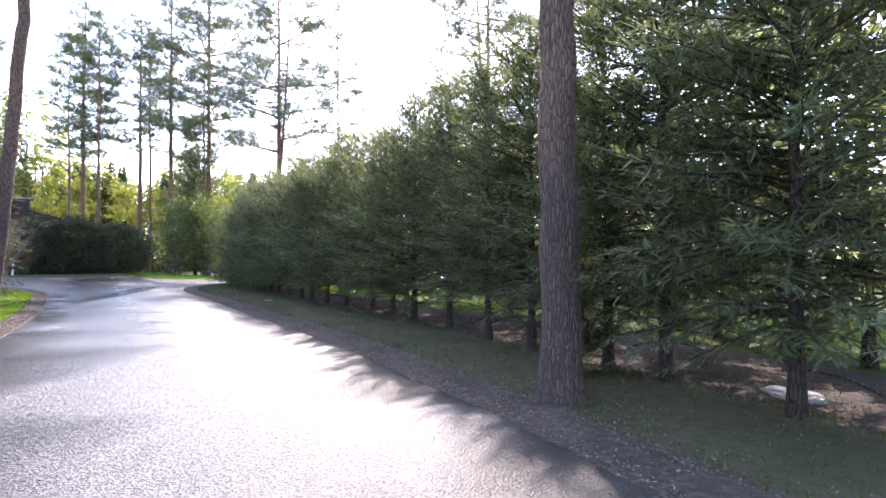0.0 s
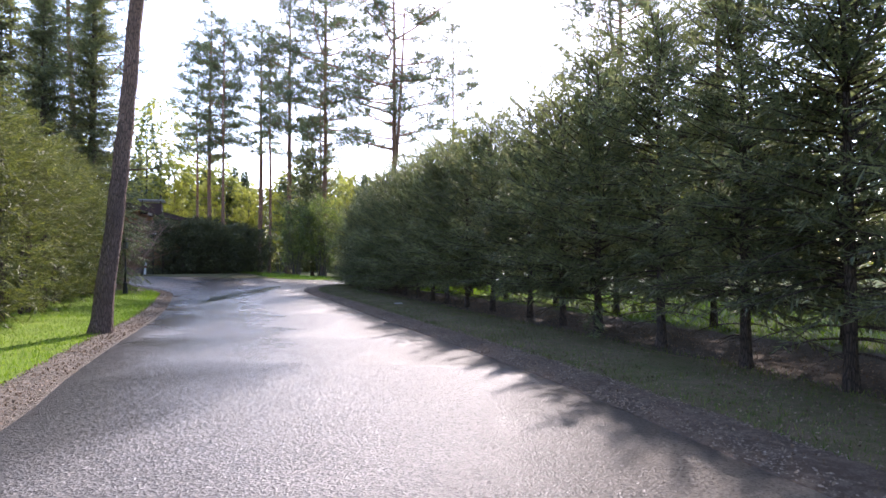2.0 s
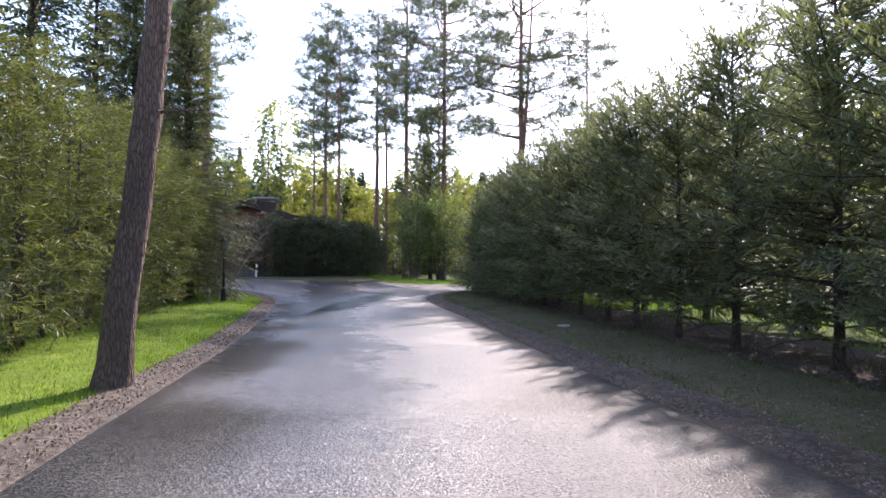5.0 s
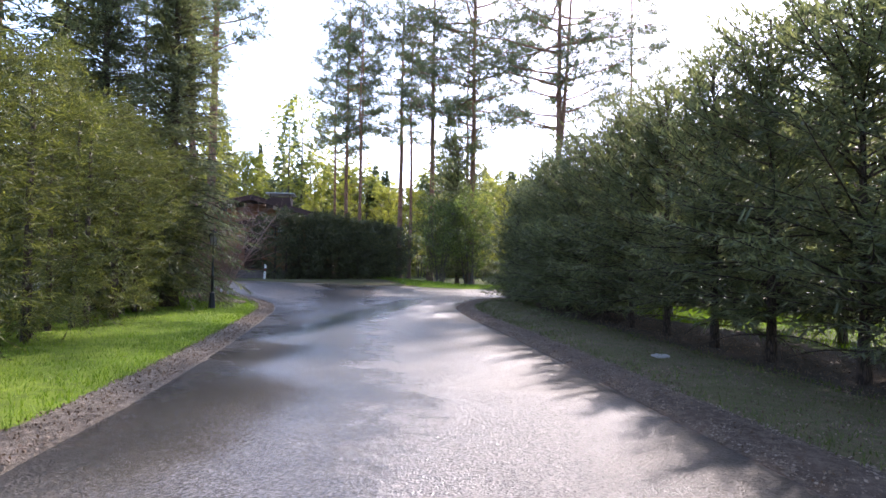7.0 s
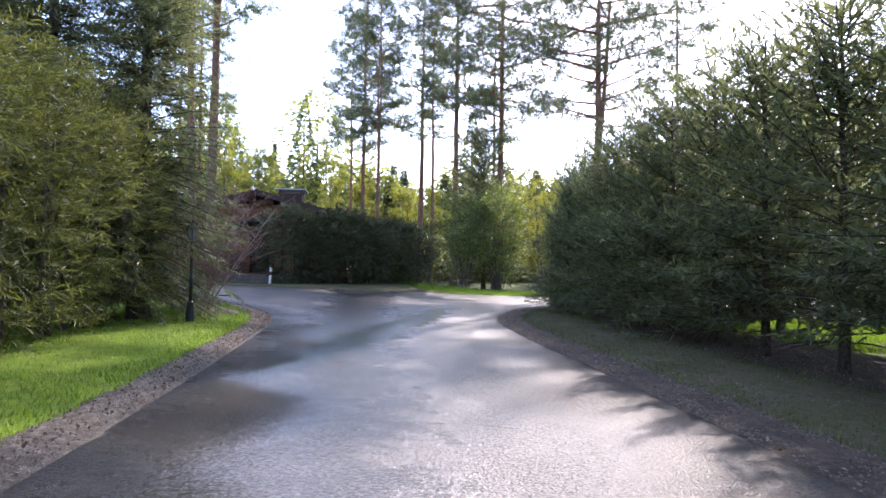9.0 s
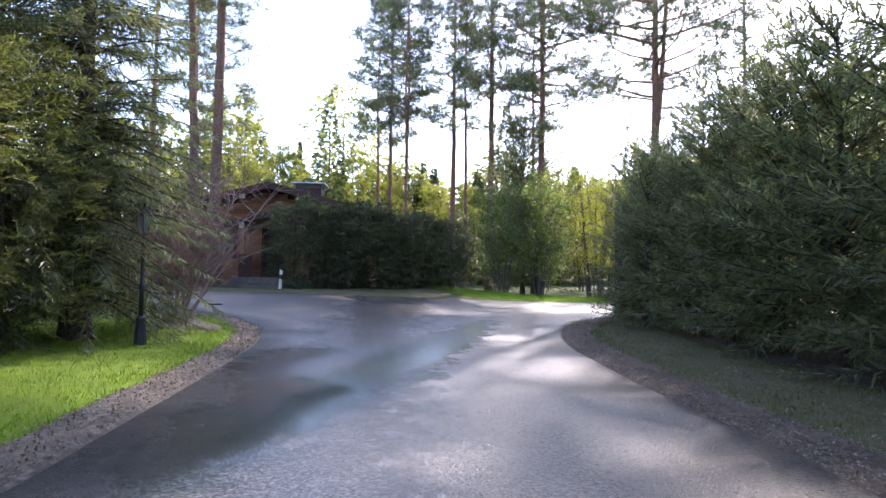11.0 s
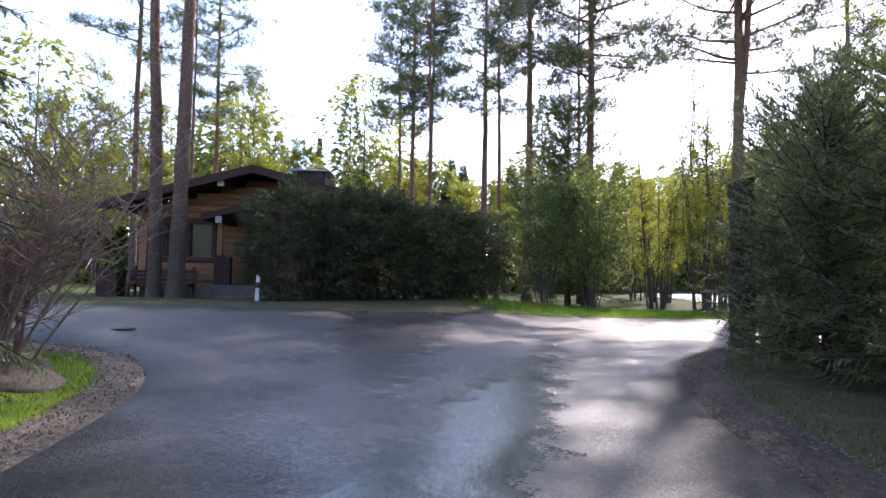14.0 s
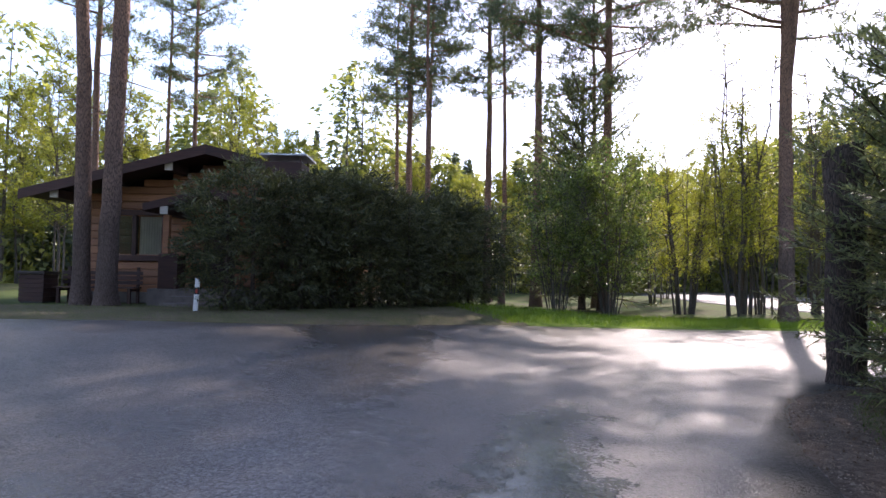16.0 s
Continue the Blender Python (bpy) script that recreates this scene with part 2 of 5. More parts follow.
M_YEW = leaf_material("dark_needles", (0.038, 0.046, 0.028), (0.074, 0.084, 0.045), (0.185, 0.19, 0.09), (1.5, 1.5, 0.7), 0.25)
M_PINE = leaf_material("pine_needles", (0.075, 0.10, 0.065), (0.12, 0.15, 0.09), (0.18, 0.21, 0.12), (1.4, 1.4, 0.9), 0.42)
M_BIRCH = leaf_material("spring_leaves", (0.17, 0.185, 0.045), (0.26, 0.28, 0.065), (0.38, 0.39, 0.11), (1.4, 1.4, 0.5), 0.5)
M_SHRUB = leaf_material("shrub_leaves", (0.075, 0.10, 0.035), (0.13, 0.17, 0.06), (0.24, 0.29, 0.11), (1.5, 1.6, 0.6), 0.45)
M_BUD = leaf_material("red_buds", (0.20, 0.085, 0.075), (0.28, 0.13, 0.115), (0.38, 0.20, 0.16), (1.3, 1.0, 0.9), 0.3)
M_FARWOOD = leaf_material("far_foliage", (0.14, 0.16, 0.06), (0.22, 0.24, 0.085), (0.33, 0.34, 0.12), (1.5, 1.5, 0.7), 0.5)
M_BARK_PINE = bark_material("pine_bark", (0.185, 0.132, 0.108), (0.36, 0.20, 0.13), (0.085, 0.06, 0.048), 2.5, 9.0, 1.9, 0.02)
M_BARK_SPRUCE = bark_material("spruce_bark", (0.12, 0.09, 0.072), (0.13, 0.10, 0.075), (0.04, 0.032, 0.027), 3.0, 9.0, 1.8, 0.015)
M_BARK_THIN = bark_material("smooth_bark", (0.13, 0.115, 0.10), (0.16, 0.135, 0.11), (0.05, 0.042, 0.036), 2.0, 6.0, 3.0, 0.006)
M_TWIG = plain("twig_bark", (0.30, 0.20, 0.155), 0.8)
M_BED = soil_material("bare_soil", (0.26, 0.20, 0.14), (0.20, 0.155, 0.11), (0.32, 0.26, 0.19), 3.0, 0.8)
M_STONE = soil_material("stones", (0.27, 0.21, 0.155), (0.34, 0.28, 0.22), (0.19, 0.15, 0.11), 4.0, 0.3)
M_LEAFLIT = leaf_material("fallen_leaves", (0.12, 0.082, 0.055), (0.20, 0.145, 0.10), (0.32, 0.25, 0.18), (1.2, 1.0, 0.8), 0.1, 0.95)
M_LOG = timber("stained_logs", (0.21, 0.085, 0.038), (0.33, 0.145, 0.066), "x")
M_DARKWOOD = timber("dark_stained_wood", (0.034, 0.015, 0.012), (0.066, 0.028, 0.02), "x", 0.75)
M_DARKWOOD_Z = timber("dark_stained_posts", (0.034, 0.015, 0.012), (0.066, 0.028, 0.02), "z", 0.75)
M_ROOF = plain("roof_sheet", (0.042, 0.031, 0.027), 0.75, 0.0, 0.2, 3.0)
M_PALEWOOD = timber("purlin_ends", (0.42, 0.37, 0.30), (0.58, 0.52, 0.44), "x")
M_CONCRETE = plain("concrete", (0.16, 0.14, 0.125), 0.9, 0.0, 0.25, 4.0, 0.4)
M_STEP = plain("step_stone", (0.15, 0.125, 0.11), 0.8, 0.0, 0.25, 5.0, 0.4)
M_IRON = plain("painted_iron", (0.028, 0.03, 0.034), 0.42, 0.3, 0.2, 9.0)
M_WHITE = plain("white_plastic", (0.78, 0.78, 0.76), 0.45, 0.0, 0.08, 6.0, 0.05)
M_BLACK = plain("black_plastic", (0.025, 0.025, 0.027), 0.5)
M_RED = plain("red_reflector", (0.45, 0.06, 0.04), 0.35)
M_CURTAIN = plain("curtain_cloth", (0.80, 0.80, 0.78), 0.85, 0.0, 0.15, 4.0)
M_METAL = plain("sheet_metal", (0.36, 0.37, 0.38), 0.4, 0.7, 0.2, 5.0)
M_ROOM = plain("room_wall", (0.30, 0.22, 0.16), 0.9)


def glass_material():
    k = Nodes("window_glass")
    return k.set(Base_Color=(0.9, 0.93, 0.93), Roughness=0.03, Transmission_Weight=1.0, IOR=1.45)


M_GLASS = glass_material()
k = Nodes("frosted_lamp_glass")
M_LAMPGLASS = k.set(Base_Color=(0.42, 0.41, 0.38), Roughness=0.35, Transmission_Weight=0.5, IOR=1.45)


# ---- mesh helpers ----
def smooth01(a, b, x):
    t = np.clip((np.asarray(x, float) - a) / (b - a), 0, 1)
    return t * t * (3 - 2 * t)


def ground_z(x, y):
    """Height of the land: level, rising gently towards the house."""
    x, y = np.asarray(x, float), np.asarray(y, float)
    return 0.48 * smooth01(17.5, 23.5, -x) * (1 - smooth01(38, 46, y)) * smooth01(19, 24, y)


def gz(x, y):
    return float(ground_z(x, y))


def mesh(name, verts, faces, material, smooth=False):
    me = bpy.data.meshes.new(name)
    verts = np.asarray(verts, dtype=np.float32)
    faces = np.asarray(faces, dtype=np.int32)
    n = faces.shape[1]
    me.vertices.add(len(verts))
    me.vertices.foreach_set("co", verts.ravel())
    me.loops.add(faces.size)
    me.loops.foreach_set("vertex_index", faces.ravel())
    me.polygons.add(len(faces))
    me.polygons.foreach_set("loop_start", np.arange(0, faces.size, n, dtype=np.int32))
    me.polygons.foreach_set("use_smooth", np.full(len(faces), smooth, dtype=bool))
    me.materials.append(material)
    me.update(calc_edges=True)
    return me


def child(name, me, parent, label="", m=None):
    ob = new(name, me)
    ob.parent = parent
    if m is not None:
        ob.matrix_basis = m
    if label:
        ob["label"] = label
    return ob


def part(name, bm, material, parent, label="", m=None, smooth=False):
    me = bpy.data.meshes.new(name)
    for f in bm.faces:
        f.smooth = smooth
    bm.to_mesh(me)
    bm.free()
    me.materials.append(material)
    return child(name, me, parent, label, m)


def box(x0, y0, z0, x1, y1, z1, bevel=0.0, bm=None):
    bm = bm or bmesh.new()
    r = bmesh.ops.create_cube(bm, size=1.0)
    bmesh.ops.scale(bm, vec=(x1 - x0, y1 - y0, z1 - z0), verts=r["verts"])
    bmesh.ops.translate(bm, vec=((x0 + x1) / 2, (y0 + y1) / 2, (z0 + z1) / 2), verts=r["verts"])
    if bevel:
        es = list({e for v in r["verts"] for e in v.link_edges})
        bmesh.ops.bevel(bm, geom=es, offset=bevel, segments=2, affect="EDGES", profile=0.5)
    return bm


def lathe(profile, seg=20, flutes=0, depth=0.0):
    """A turned shape from (radius, height) pairs."""
    bm = bmesh.new()
    rings = []
    for r, z in profile:
        ring = []
        for i in range(seg):
            a = 2 * math.pi * i / seg
            rr = r * (1 - depth * (0.5 + 0.5 * math.cos(a * flutes))) if flutes else r
            ring.append(bm.verts.new((rr * math.cos(a), rr * math.sin(a), z)))
        rings.append(ring)
    for a, b in zip(rings, rings[1:]):
        for i in range(seg):
            bm.faces.new((a[i], a[(i + 1) % seg], b[(i + 1) % seg], b[i]))
    bm.faces.new(rings[0][::-1])
    bm.faces.new(rings[-1])
    return bm


def tube_arrays(points, radii, seg=6, rough=0.0, rng=None):
    """Vertices and quads of a tube along points."""
    pts = np.asarray(points, float)
    n = len(pts)
    tang = np.gradient(pts, axis=0)
    tang /= np.linalg.norm(tang, axis=1)[:, None] + 1e-9
    ref = np.where(np.abs(tang[:, 2:3]) > 0.9, np.array([[1.0, 0, 0]]), np.array([[0, 0, 1.0]]))
    a = np.cross(ref, tang)
    a /= np.linalg.norm(a, axis=1)[:, None] + 1e-9
    b = np.cross(tang, a)
    ang = np.linspace(0, 2 * math.pi, seg, endpoint=False)
    r = np.asarray(radii, float)[:, None] * np.ones((1, seg))
    if rough:
        r = r * (1 + rough * rng.standard_normal((n, seg)))
    v = pts[:, None, :] + r[:, :, None] * (np.cos(ang)[None, :, None] * a[:, None, :] + np.sin(ang)[None, :, None] * b[:, None, :])
    i, j = np.meshgrid(np.arange(n - 1), np.arange(seg), indexing="ij")
    i, j = i.ravel(), j.ravel()
    q = np.stack([i * seg + j, i * seg + (j + 1) % seg, (i + 1) * seg + (j + 1) % seg, (i + 1) * seg + j], 1)
    return v.reshape(-1, 3), q


class Bag:
    """Collects pieces with one face size into one mesh."""

    def __init__(self):
        self.v, self.f, self.k = [], [], 0

    def add(self, v, f):
        self.v.append(np.asarray(v, float))
        self.f.append(np.asarray(f, int) + self.k)
        self.k += len(v)

    def mesh(self, name, material, smooth=False):
        return mesh(name, np.concatenate(self.v), np.concatenate(self.f), material, smooth)


def unit(v):
    return v / (np.linalg.norm(v, axis=-1, keepdims=True) + 1e-9)


def needle_tris(P, D, L, U, per_m, nlen, nwid, rng, spread=0.5, blade=0.036):
    """Needles along shoots: starts P, directions D, lengths L, upper sides U."""
    cnt = np.maximum(4, (L * per_m)).astype(int)
    idx = np.repeat(np.arange(len(P)), cnt)
    t = rng.random(len(idx)) ** 0.9
    d, u = D[idx], U[idx]
    s = unit(np.cross(d, u))
    u = np.cross(s, d)
    phi = rng.choice([0.0, math.pi], len(idx)) + rng.normal(0, spread, len(idx))
    rad = np.cos(phi)[:, None] * s + np.sin(phi)[:, None] * u
    out = unit(rad * 0.75 + d * (0.5 + 0.5 * t[:, None]) + rng.normal(0, 0.12, (len(idx), 3)))
    base = P[idx] + d * (L[idx] * t)[:, None]
    ln = nlen * (0.7 + 0.6 * rng.random(len(idx))) * (1.1 - 0.4 * t)
    w = nwid * (0.7 + 0.6 * rng.random(len(idx)))
    wd = unit(np.cross(out, rng.normal(0, 1, (len(idx), 3)))) * 0.6 + d * 0.6
    a, b, c = base - wd * w[:, None] / 2, base + wd * w[:, None] / 2, base + out * ln[:, None]
    V = np.stack([a, b, c], 1).reshape(-1, 3)
    # the shoot itself: two crossed narrow blades of close-set needles
    s1 = unit(np.cross(D, U))
    blades = [V]
    for axis, width in ((s1, blade),):
        w1 = axis * (width * (0.7 + 0.6 * rng.random(len(P))))[:, None] / 2
        mid = P + D * (L * 0.45)[:, None]
        end = P + D * L[:, None] + rng.normal(0, 0.012, P.shape)
        blades.append(np.stack([P, mid - w1, end, end, mid + w1, P], 1).reshape(-1, 3))
    V = np.concatenate(blades)
    return V, np.arange(len(V)).reshape(-1, 3)


def leaf_quads(C, size, rng, up=0.3):
    """Pointed leaves (two triangles each) round the centres C."""
    n = len(C)
    ax = unit(rng.normal(0, 1, (n, 3)) + np.array([0, 0, -0.3]))
    nr = unit(rng.normal(0, 1, (n, 3)) + np.array([0, 0, up]))
    sd = unit(np.cross(ax, nr))
    s = size * (0.6 + 0.8 * rng.random(n))[:, None]
    V = np.stack([C - ax * s * 0.5, C + sd * s * 0.3, C + ax * s * 0.5, C - sd * s * 0.3], 1).reshape(-1, 3)
    return V, np.arange(len(V)).reshape(-1, 4)


# ---- trees ----
def stem_points(h, lean=(0.0, 0.0), bend=0.0, n=24, rng=None, wob=0.03):
    t = np.linspace(0, 1, n)
    x = lean[0] * h * t + bend * np.sin(t * math.pi) + (wob * np.cumsum(rng.normal(0, 0.3, n)) if rng is not None else 0)
    y = lean[1] * h * t + (wob * np.cumsum(rng.normal(0, 0.3, n)) if rng is not None else 0)
    p = np.stack([x - (x[0] if rng is not None else 0), y - (y[0] if rng is not None else 0), h * t], 1)
    return p


def stem_mesh(name, pts, r0, r1, material, seg=14, rng=None, flare=0.35, ridge=0.03):
    t = np.linspace(0, 1, len(pts))
    r = r0 + (r1 - r0) * t ** 0.9
    zz = pts[:, 2]
    r = r * (1 + flare * np.exp(-zz / 0.25))
    v, q = tube_arrays(pts, r, seg, ridge, rng)
    return mesh(name, v, q, material, True)


def spruce(seed, height, radius, base, droop=0.3, dens=1.0, needles=M_SPRUCE, dead=True, per_m=22, nlen=0.052, shape=0.75, blade=0.036, hang=0.08, girth=1.0, tight=1.0):
    """A spruce: stem, whorls of limbs with bare lower ones, and sprays of needles."""
    rng = np.random.default_rng(seed)
    root = new("spruce_tree")
    pts = stem_points(height, n=18, rng=rng, wob=0.02)
    r0 = (0.03 + 0.008 * height) * girth
    child("trunk", stem_mesh("spruce_trunk", pts, r0, 0.015, M_BARK_SPRUCE, 10, rng), root)
    limbs = Bag()
    P, D, L, U = [], [], [], []
    z = 0.45 if dead else base
    while z < height - 0.12:
        live = z >= base
        f = max(0.0, (z - base) / (height - base))
        reach = radius * (1 - f) ** shape * (0.65 + 0.35 * min(1, f * 6 + 0.3)) + 0.12
        nb = rng.integers(4, 7) if live else rng.integers(2, 5)
        for i in range(nb):
            az = rng.random() * 2 * math.pi
            lb = reach * rng.uniform(0.55, 1.2) if live else radius * rng.uniform(0.3, 0.7)
            dirh = np.array([math.cos(az), math.sin(az), 0])
            s = np.linspace(0, 1, 6)
            rise = 0.22 + 0.5 * f + rng.normal(0, 0.16)
            zz = z + lb * (rise * s - (droop + 0.4 * (1 - f)) * s ** 2 + 0.34 * s ** 3) + rng.normal(0, 0.03)
            if not live:
                zz = z + lb * (0.1 * s - 0.35 * s ** 2)
            side0 = np.array([-dirh[1], dirh[0], 0])
            sway = rng.normal(0, 0.12)
            bp = dirh * (lb * s)[:, None] + side0 * (sway * lb * s ** 2)[:, None]
            bp[:, 2] = zz
            k0 = int(np.clip(z / height * 17, 0, 17))
            bp[:, :2] += pts[k0, :2]
            v, q = tube_arrays(bp, 0.004 + (0.006 + 0.006 * lb) * (1 - s), 3)
            limbs.add(v, q)
            if not live:
                continue
            step = 0.056 / dens
            ss = np.arange(0.12 * lb + 0.03, lb, step)
            if len(ss) == 0:
                continue
            u = ss / lb
            pos = np.stack([np.interp(u, s, bp[:, c]) for c in range(3)], 1)
            tg = unit(np.stack([np.interp(np.minimum(u + 0.08, 1), s, bp[:, c]) - np.interp(np.maximum(u - 0.08, 0), s, bp[:, c]) for c in range(3)], 1))
            for sg in (-1, 1):
                ln = (0.10 + 0.42 * (lb - ss) * (0.5 + 0.7 * rng.random(len(ss)))).clip(0.08, 0.28)
                phi = rng.normal(0.05, 0.55, len(ss))[:, None]
                dd = unit(tg * 0.7 + sg * side0 * np.cos(phi) * 0.8 + np.array([0, 0, 0.8]) * np.sin(phi) + np.array([0, 0, -hang]) + rng.normal(0, 0.2, (len(ss), 3)))
                P.append(pos)
                D.append(dd)
                L.append(ln)
                U.append(np.tile([0, 0, 1.0], (len(ss), 1)) + rng.normal(0, 0.3, (len(ss), 3)))
            tip = tg[-1:]
            P.append(pos[-1:]), D.append(tip), L.append(np.array([0.2])), U.append(np.array([[0, 0, 1.0]]))
        z += (rng.uniform(0.07, 0.14) if live else rng.uniform(0.15, 0.25)) * (1 + 0.02 * height) * tight
    # leader
    P.append(np.array([[pts[-1][0], pts[-1][1], height - 0.3]])), D.append(np.array([[0, 0, 1.0]])), L.append(np.array([0.45])), U.append(np.array([[1.0, 0, 0]]))
    tagged(child("branchwork", limbs.mesh("spruce_branchwork", M_BARK_SPRUCE), root), kind="stuff")
    P, D, L, U = (np.concatenate(a) for a in (P, D, L, U))
    V, F = needle_tris(P, D, L, U, per_m, nlen, 0.021, rng, 0.6, blade)
    child("crown", mesh("spruce_crown", V, F, needles), root)
    return root


def bush(seed, half_x, half_y, height, needles, count, shoot=0.2, nlen=0.036, name="clipped_spruce", square=3.0, stems=3, low=0.02, lumpy=0.18, wide=1.0, shoots=9):
    """A dense clipped conifer: shoots over a rounded body, with stems inside."""
    rng = np.random.default_rng(seed)
    root = new(name)
    for i in range(stems):
        x = (i - (stems - 1) / 2) * half_x * 1.2 / stems + rng.normal(0, 0.06)
        pp = stem_points(height * 0.85, n=6, rng=rng, wob=0.03) + np.array([x, rng.normal(0, 0.1), 0])
        v, f = tube_arrays(pp, np.linspace(0.06, 0.02, 6), 6)
        child("stem", mesh("bush_stem", v, f, M_BARK_SPRUCE, True), root)
    n = count
    d = unit(rng.normal(0, 1, (n, 3)))
    d[:, 2] = np.abs(d[:, 2]) * np.where(rng.random(n) < 0.45, -1, 1)
    e = (np.abs(d[:, 0]) ** square + np.abs(d[:, 1]) ** square + np.abs(d[:, 2]) ** square) ** (-1 / square)
    q = d * e[:, None]
    lump = np.array([noise.noise(Vector((p[0] * 1.9 + seed, p[1] * 1.9, p[2] * 3.2))) for p in q])
    depth = np.where(rng.random(n) < 0.74, 1.0, rng.uniform(0.45, 0.9, n))
    q = q * ((0.90 + lumpy * lump) * depth)[:, None]
    C = np.stack([q[:, 0] * half_x, q[:, 1] * half_y, height * low + (height * (1 - low)) * (q[:, 2] * 0.5 + 0.5)], 1)
    outw = unit(q * np.array([1 / half_x, 1 / half_y, 1.0 / height]))
    axis = unit(outw * 0.9 + np.array([0, 0, 0.12]) + rng.normal(0, 0.33, (n, 3)))
    bl = shoot * rng.uniform(1.3, 2.5, n)
    side = unit(np.cross(axis, np.array([0, 0, 1.0]) + rng.normal(0, 0.45, (n, 3))))
    P, D, L = [], [], []
    for j, t in enumerate(np.linspace(0.1, 1.0, shoots)):
        sg = (1 if j % 2 else -1) if j < shoots - 1 else 0
        P.append(C + axis * (bl * (t - 0.6))[:, None])
        D.append(unit(axis * (0.75 + 0.25 * t) + side * (sg * 0.75) + np.array([0, 0, -0.06]) + rng.normal(0, 0.2, (n, 3))))
        L.append(bl * (0.42 * (1 - t) + 0.2) * rng.uniform(0.7, 1.3, n))
    P, D, L = (np.concatenate(a) for a in (P, D, L))
    P[:, 2] = np.maximum(P[:, 2], 0.08)
    V, F = needle_tris(P, D, L, unit(rng.normal(0, 0.5, (len(P), 3)) + np.array([0, 0, 1.0])), 30, nlen, 0.013 * wide, rng, 0.7, 0.019 * wide)
    V[:, 2] = np.maximum(V[:, 2], 0.04)
    child("crown", mesh("bush_crown", V, F, needles), root)
    return root


def pine(seed, height, r0, crown_from, reach, lean=(0, 0), bend=0.0, branches=26, fork=False, stubs=8, seg=14, rings=30, tuft=0.3, side=None):
    """A tall pine: bare stem with dead stubs, crooked limbs and clouds of needle tufts."""
    rng = np.random.default_rng(seed)
    root = new("pine_tree")
    pts = stem_points(height, lean, bend, rings, rng, 0.05)
    child("trunk", stem_mesh("pine_trunk", pts, r0, r0 * 0.22, M_BARK_PINE, seg, rng), root)
    limbs = Bag()
    zs = pts[:, 2]

    def on_stem(z):
        return np.array([np.interp(z, zs, pts[:, 0]), np.interp(z, zs, pts[:, 1]), z])

    for i in range(stubs):
        z = rng.uniform(0.25 * crown_from, crown_from)
        a = rng.random() * 6.28
        d = np.array([math.cos(a), math.sin(a), rng.uniform(-0.3, 0.3)])
        ln = rng.uniform(0.2, 1.4)
        p = on_stem(z) + d * np.linspace(0, ln, 4)[:, None]
        p[:, 2] -= np.linspace(0, 0.15 * ln, 4)
        limbs.add(*tube_arrays(p, np.linspace(0.022, 0.006, 4), 4))
    centres = []
    if fork:
        z = crown_from * 0.8
        p0 = on_stem(z)
        s = np.linspace(0, 1, 8)
        p = p0 + np.stack([0.9 * s ** 0.7, 0.2 * s, (height - z) * 0.9 * s], 1)
        limbs.add(*tube_arrays(p, np.linspace(r0 * 0.55, r0 * 0.15, 8), 8))
    for i in range(branches):
        f = (i + rng.random()) / branches
        z = crown_from + (height - crown_from) * f
        a = i * 2.4 + rng.normal(0, 0.5)
        if side is not None and rng.random() < 0.5:
            a = side + rng.normal(0, 0.6)
        ln = reach * (0.55 + 0.9 * f - 1.15 * f * f) * rng.uniform(0.6, 1.15)
        s = np.linspace(0, 1, 7)
        d = np.array([math.cos(a), math.sin(a), 0])
        sd = np.array([-d[1], d[0], 0])
        p = on_stem(z) + d * (ln * s)[:, None] + sd * (ln * 0.22 * np.cumsum(rng.normal(0, 0.28, 7)) * s)[:, None]
        p[:, 2] += ln * (rng.uniform(-0.15, 0.35) * s + rng.uniform(0.0, 0.35) * s ** 2) * (0.6 + f)
        limbs.add(*tube_arrays(p, (0.012 + 0.016 * ln) * (1 - 0.85 * s), 4))
        for j in range(int(4 + 5 * ln)):
            u = rng.uniform(0.25, 1.0) ** 0.55
            c0 = np.array([np.interp(u, s, p[:, c]) for c in range(3)])
            off = rng.normal(0, 1, 3) * np.array([0.34, 0.34, 0.13]) * (0.5 + 0.3 * ln)
            c1 = c0 + off
            limbs.add(*tube_arrays(np.stack([c0, (c0 + c1) / 2 + np.array([0, 0, -0.03]), c1]), [0.012, 0.009, 0.004], 3))
            for kk in range(5):
                centres.append(c1 + rng.normal(0, 1, 3) * np.array([0.2, 0.2, 0.1]))
    tagged(child("branchwork", limbs.mesh("pine_branchwork", M_BARK_PINE), root), kind="stuff")
    C = np.array(centres)
    n = len(C)
    m = 10
    Dn = unit(rng.normal(0, 1, (n * m, 3)) + np.array([0, 0, 0.55]))
    base = np.repeat(C, m, 0)
    ln = tuft * rng.uniform(0.6, 1.15, n * m)[:, None]
    w = unit(np.cross(Dn, rng.normal(0, 1, (n * m, 3)))) * 0.016
    V = np.stack([base - w + Dn * ln * 0.1, base + w + Dn * ln * 0.1, base + Dn * ln], 1).reshape(-1, 3)
    child("crown", mesh("pine_crown", V, np.arange(len(V)).reshape(-1, 3), M_PINE), root)
    return root


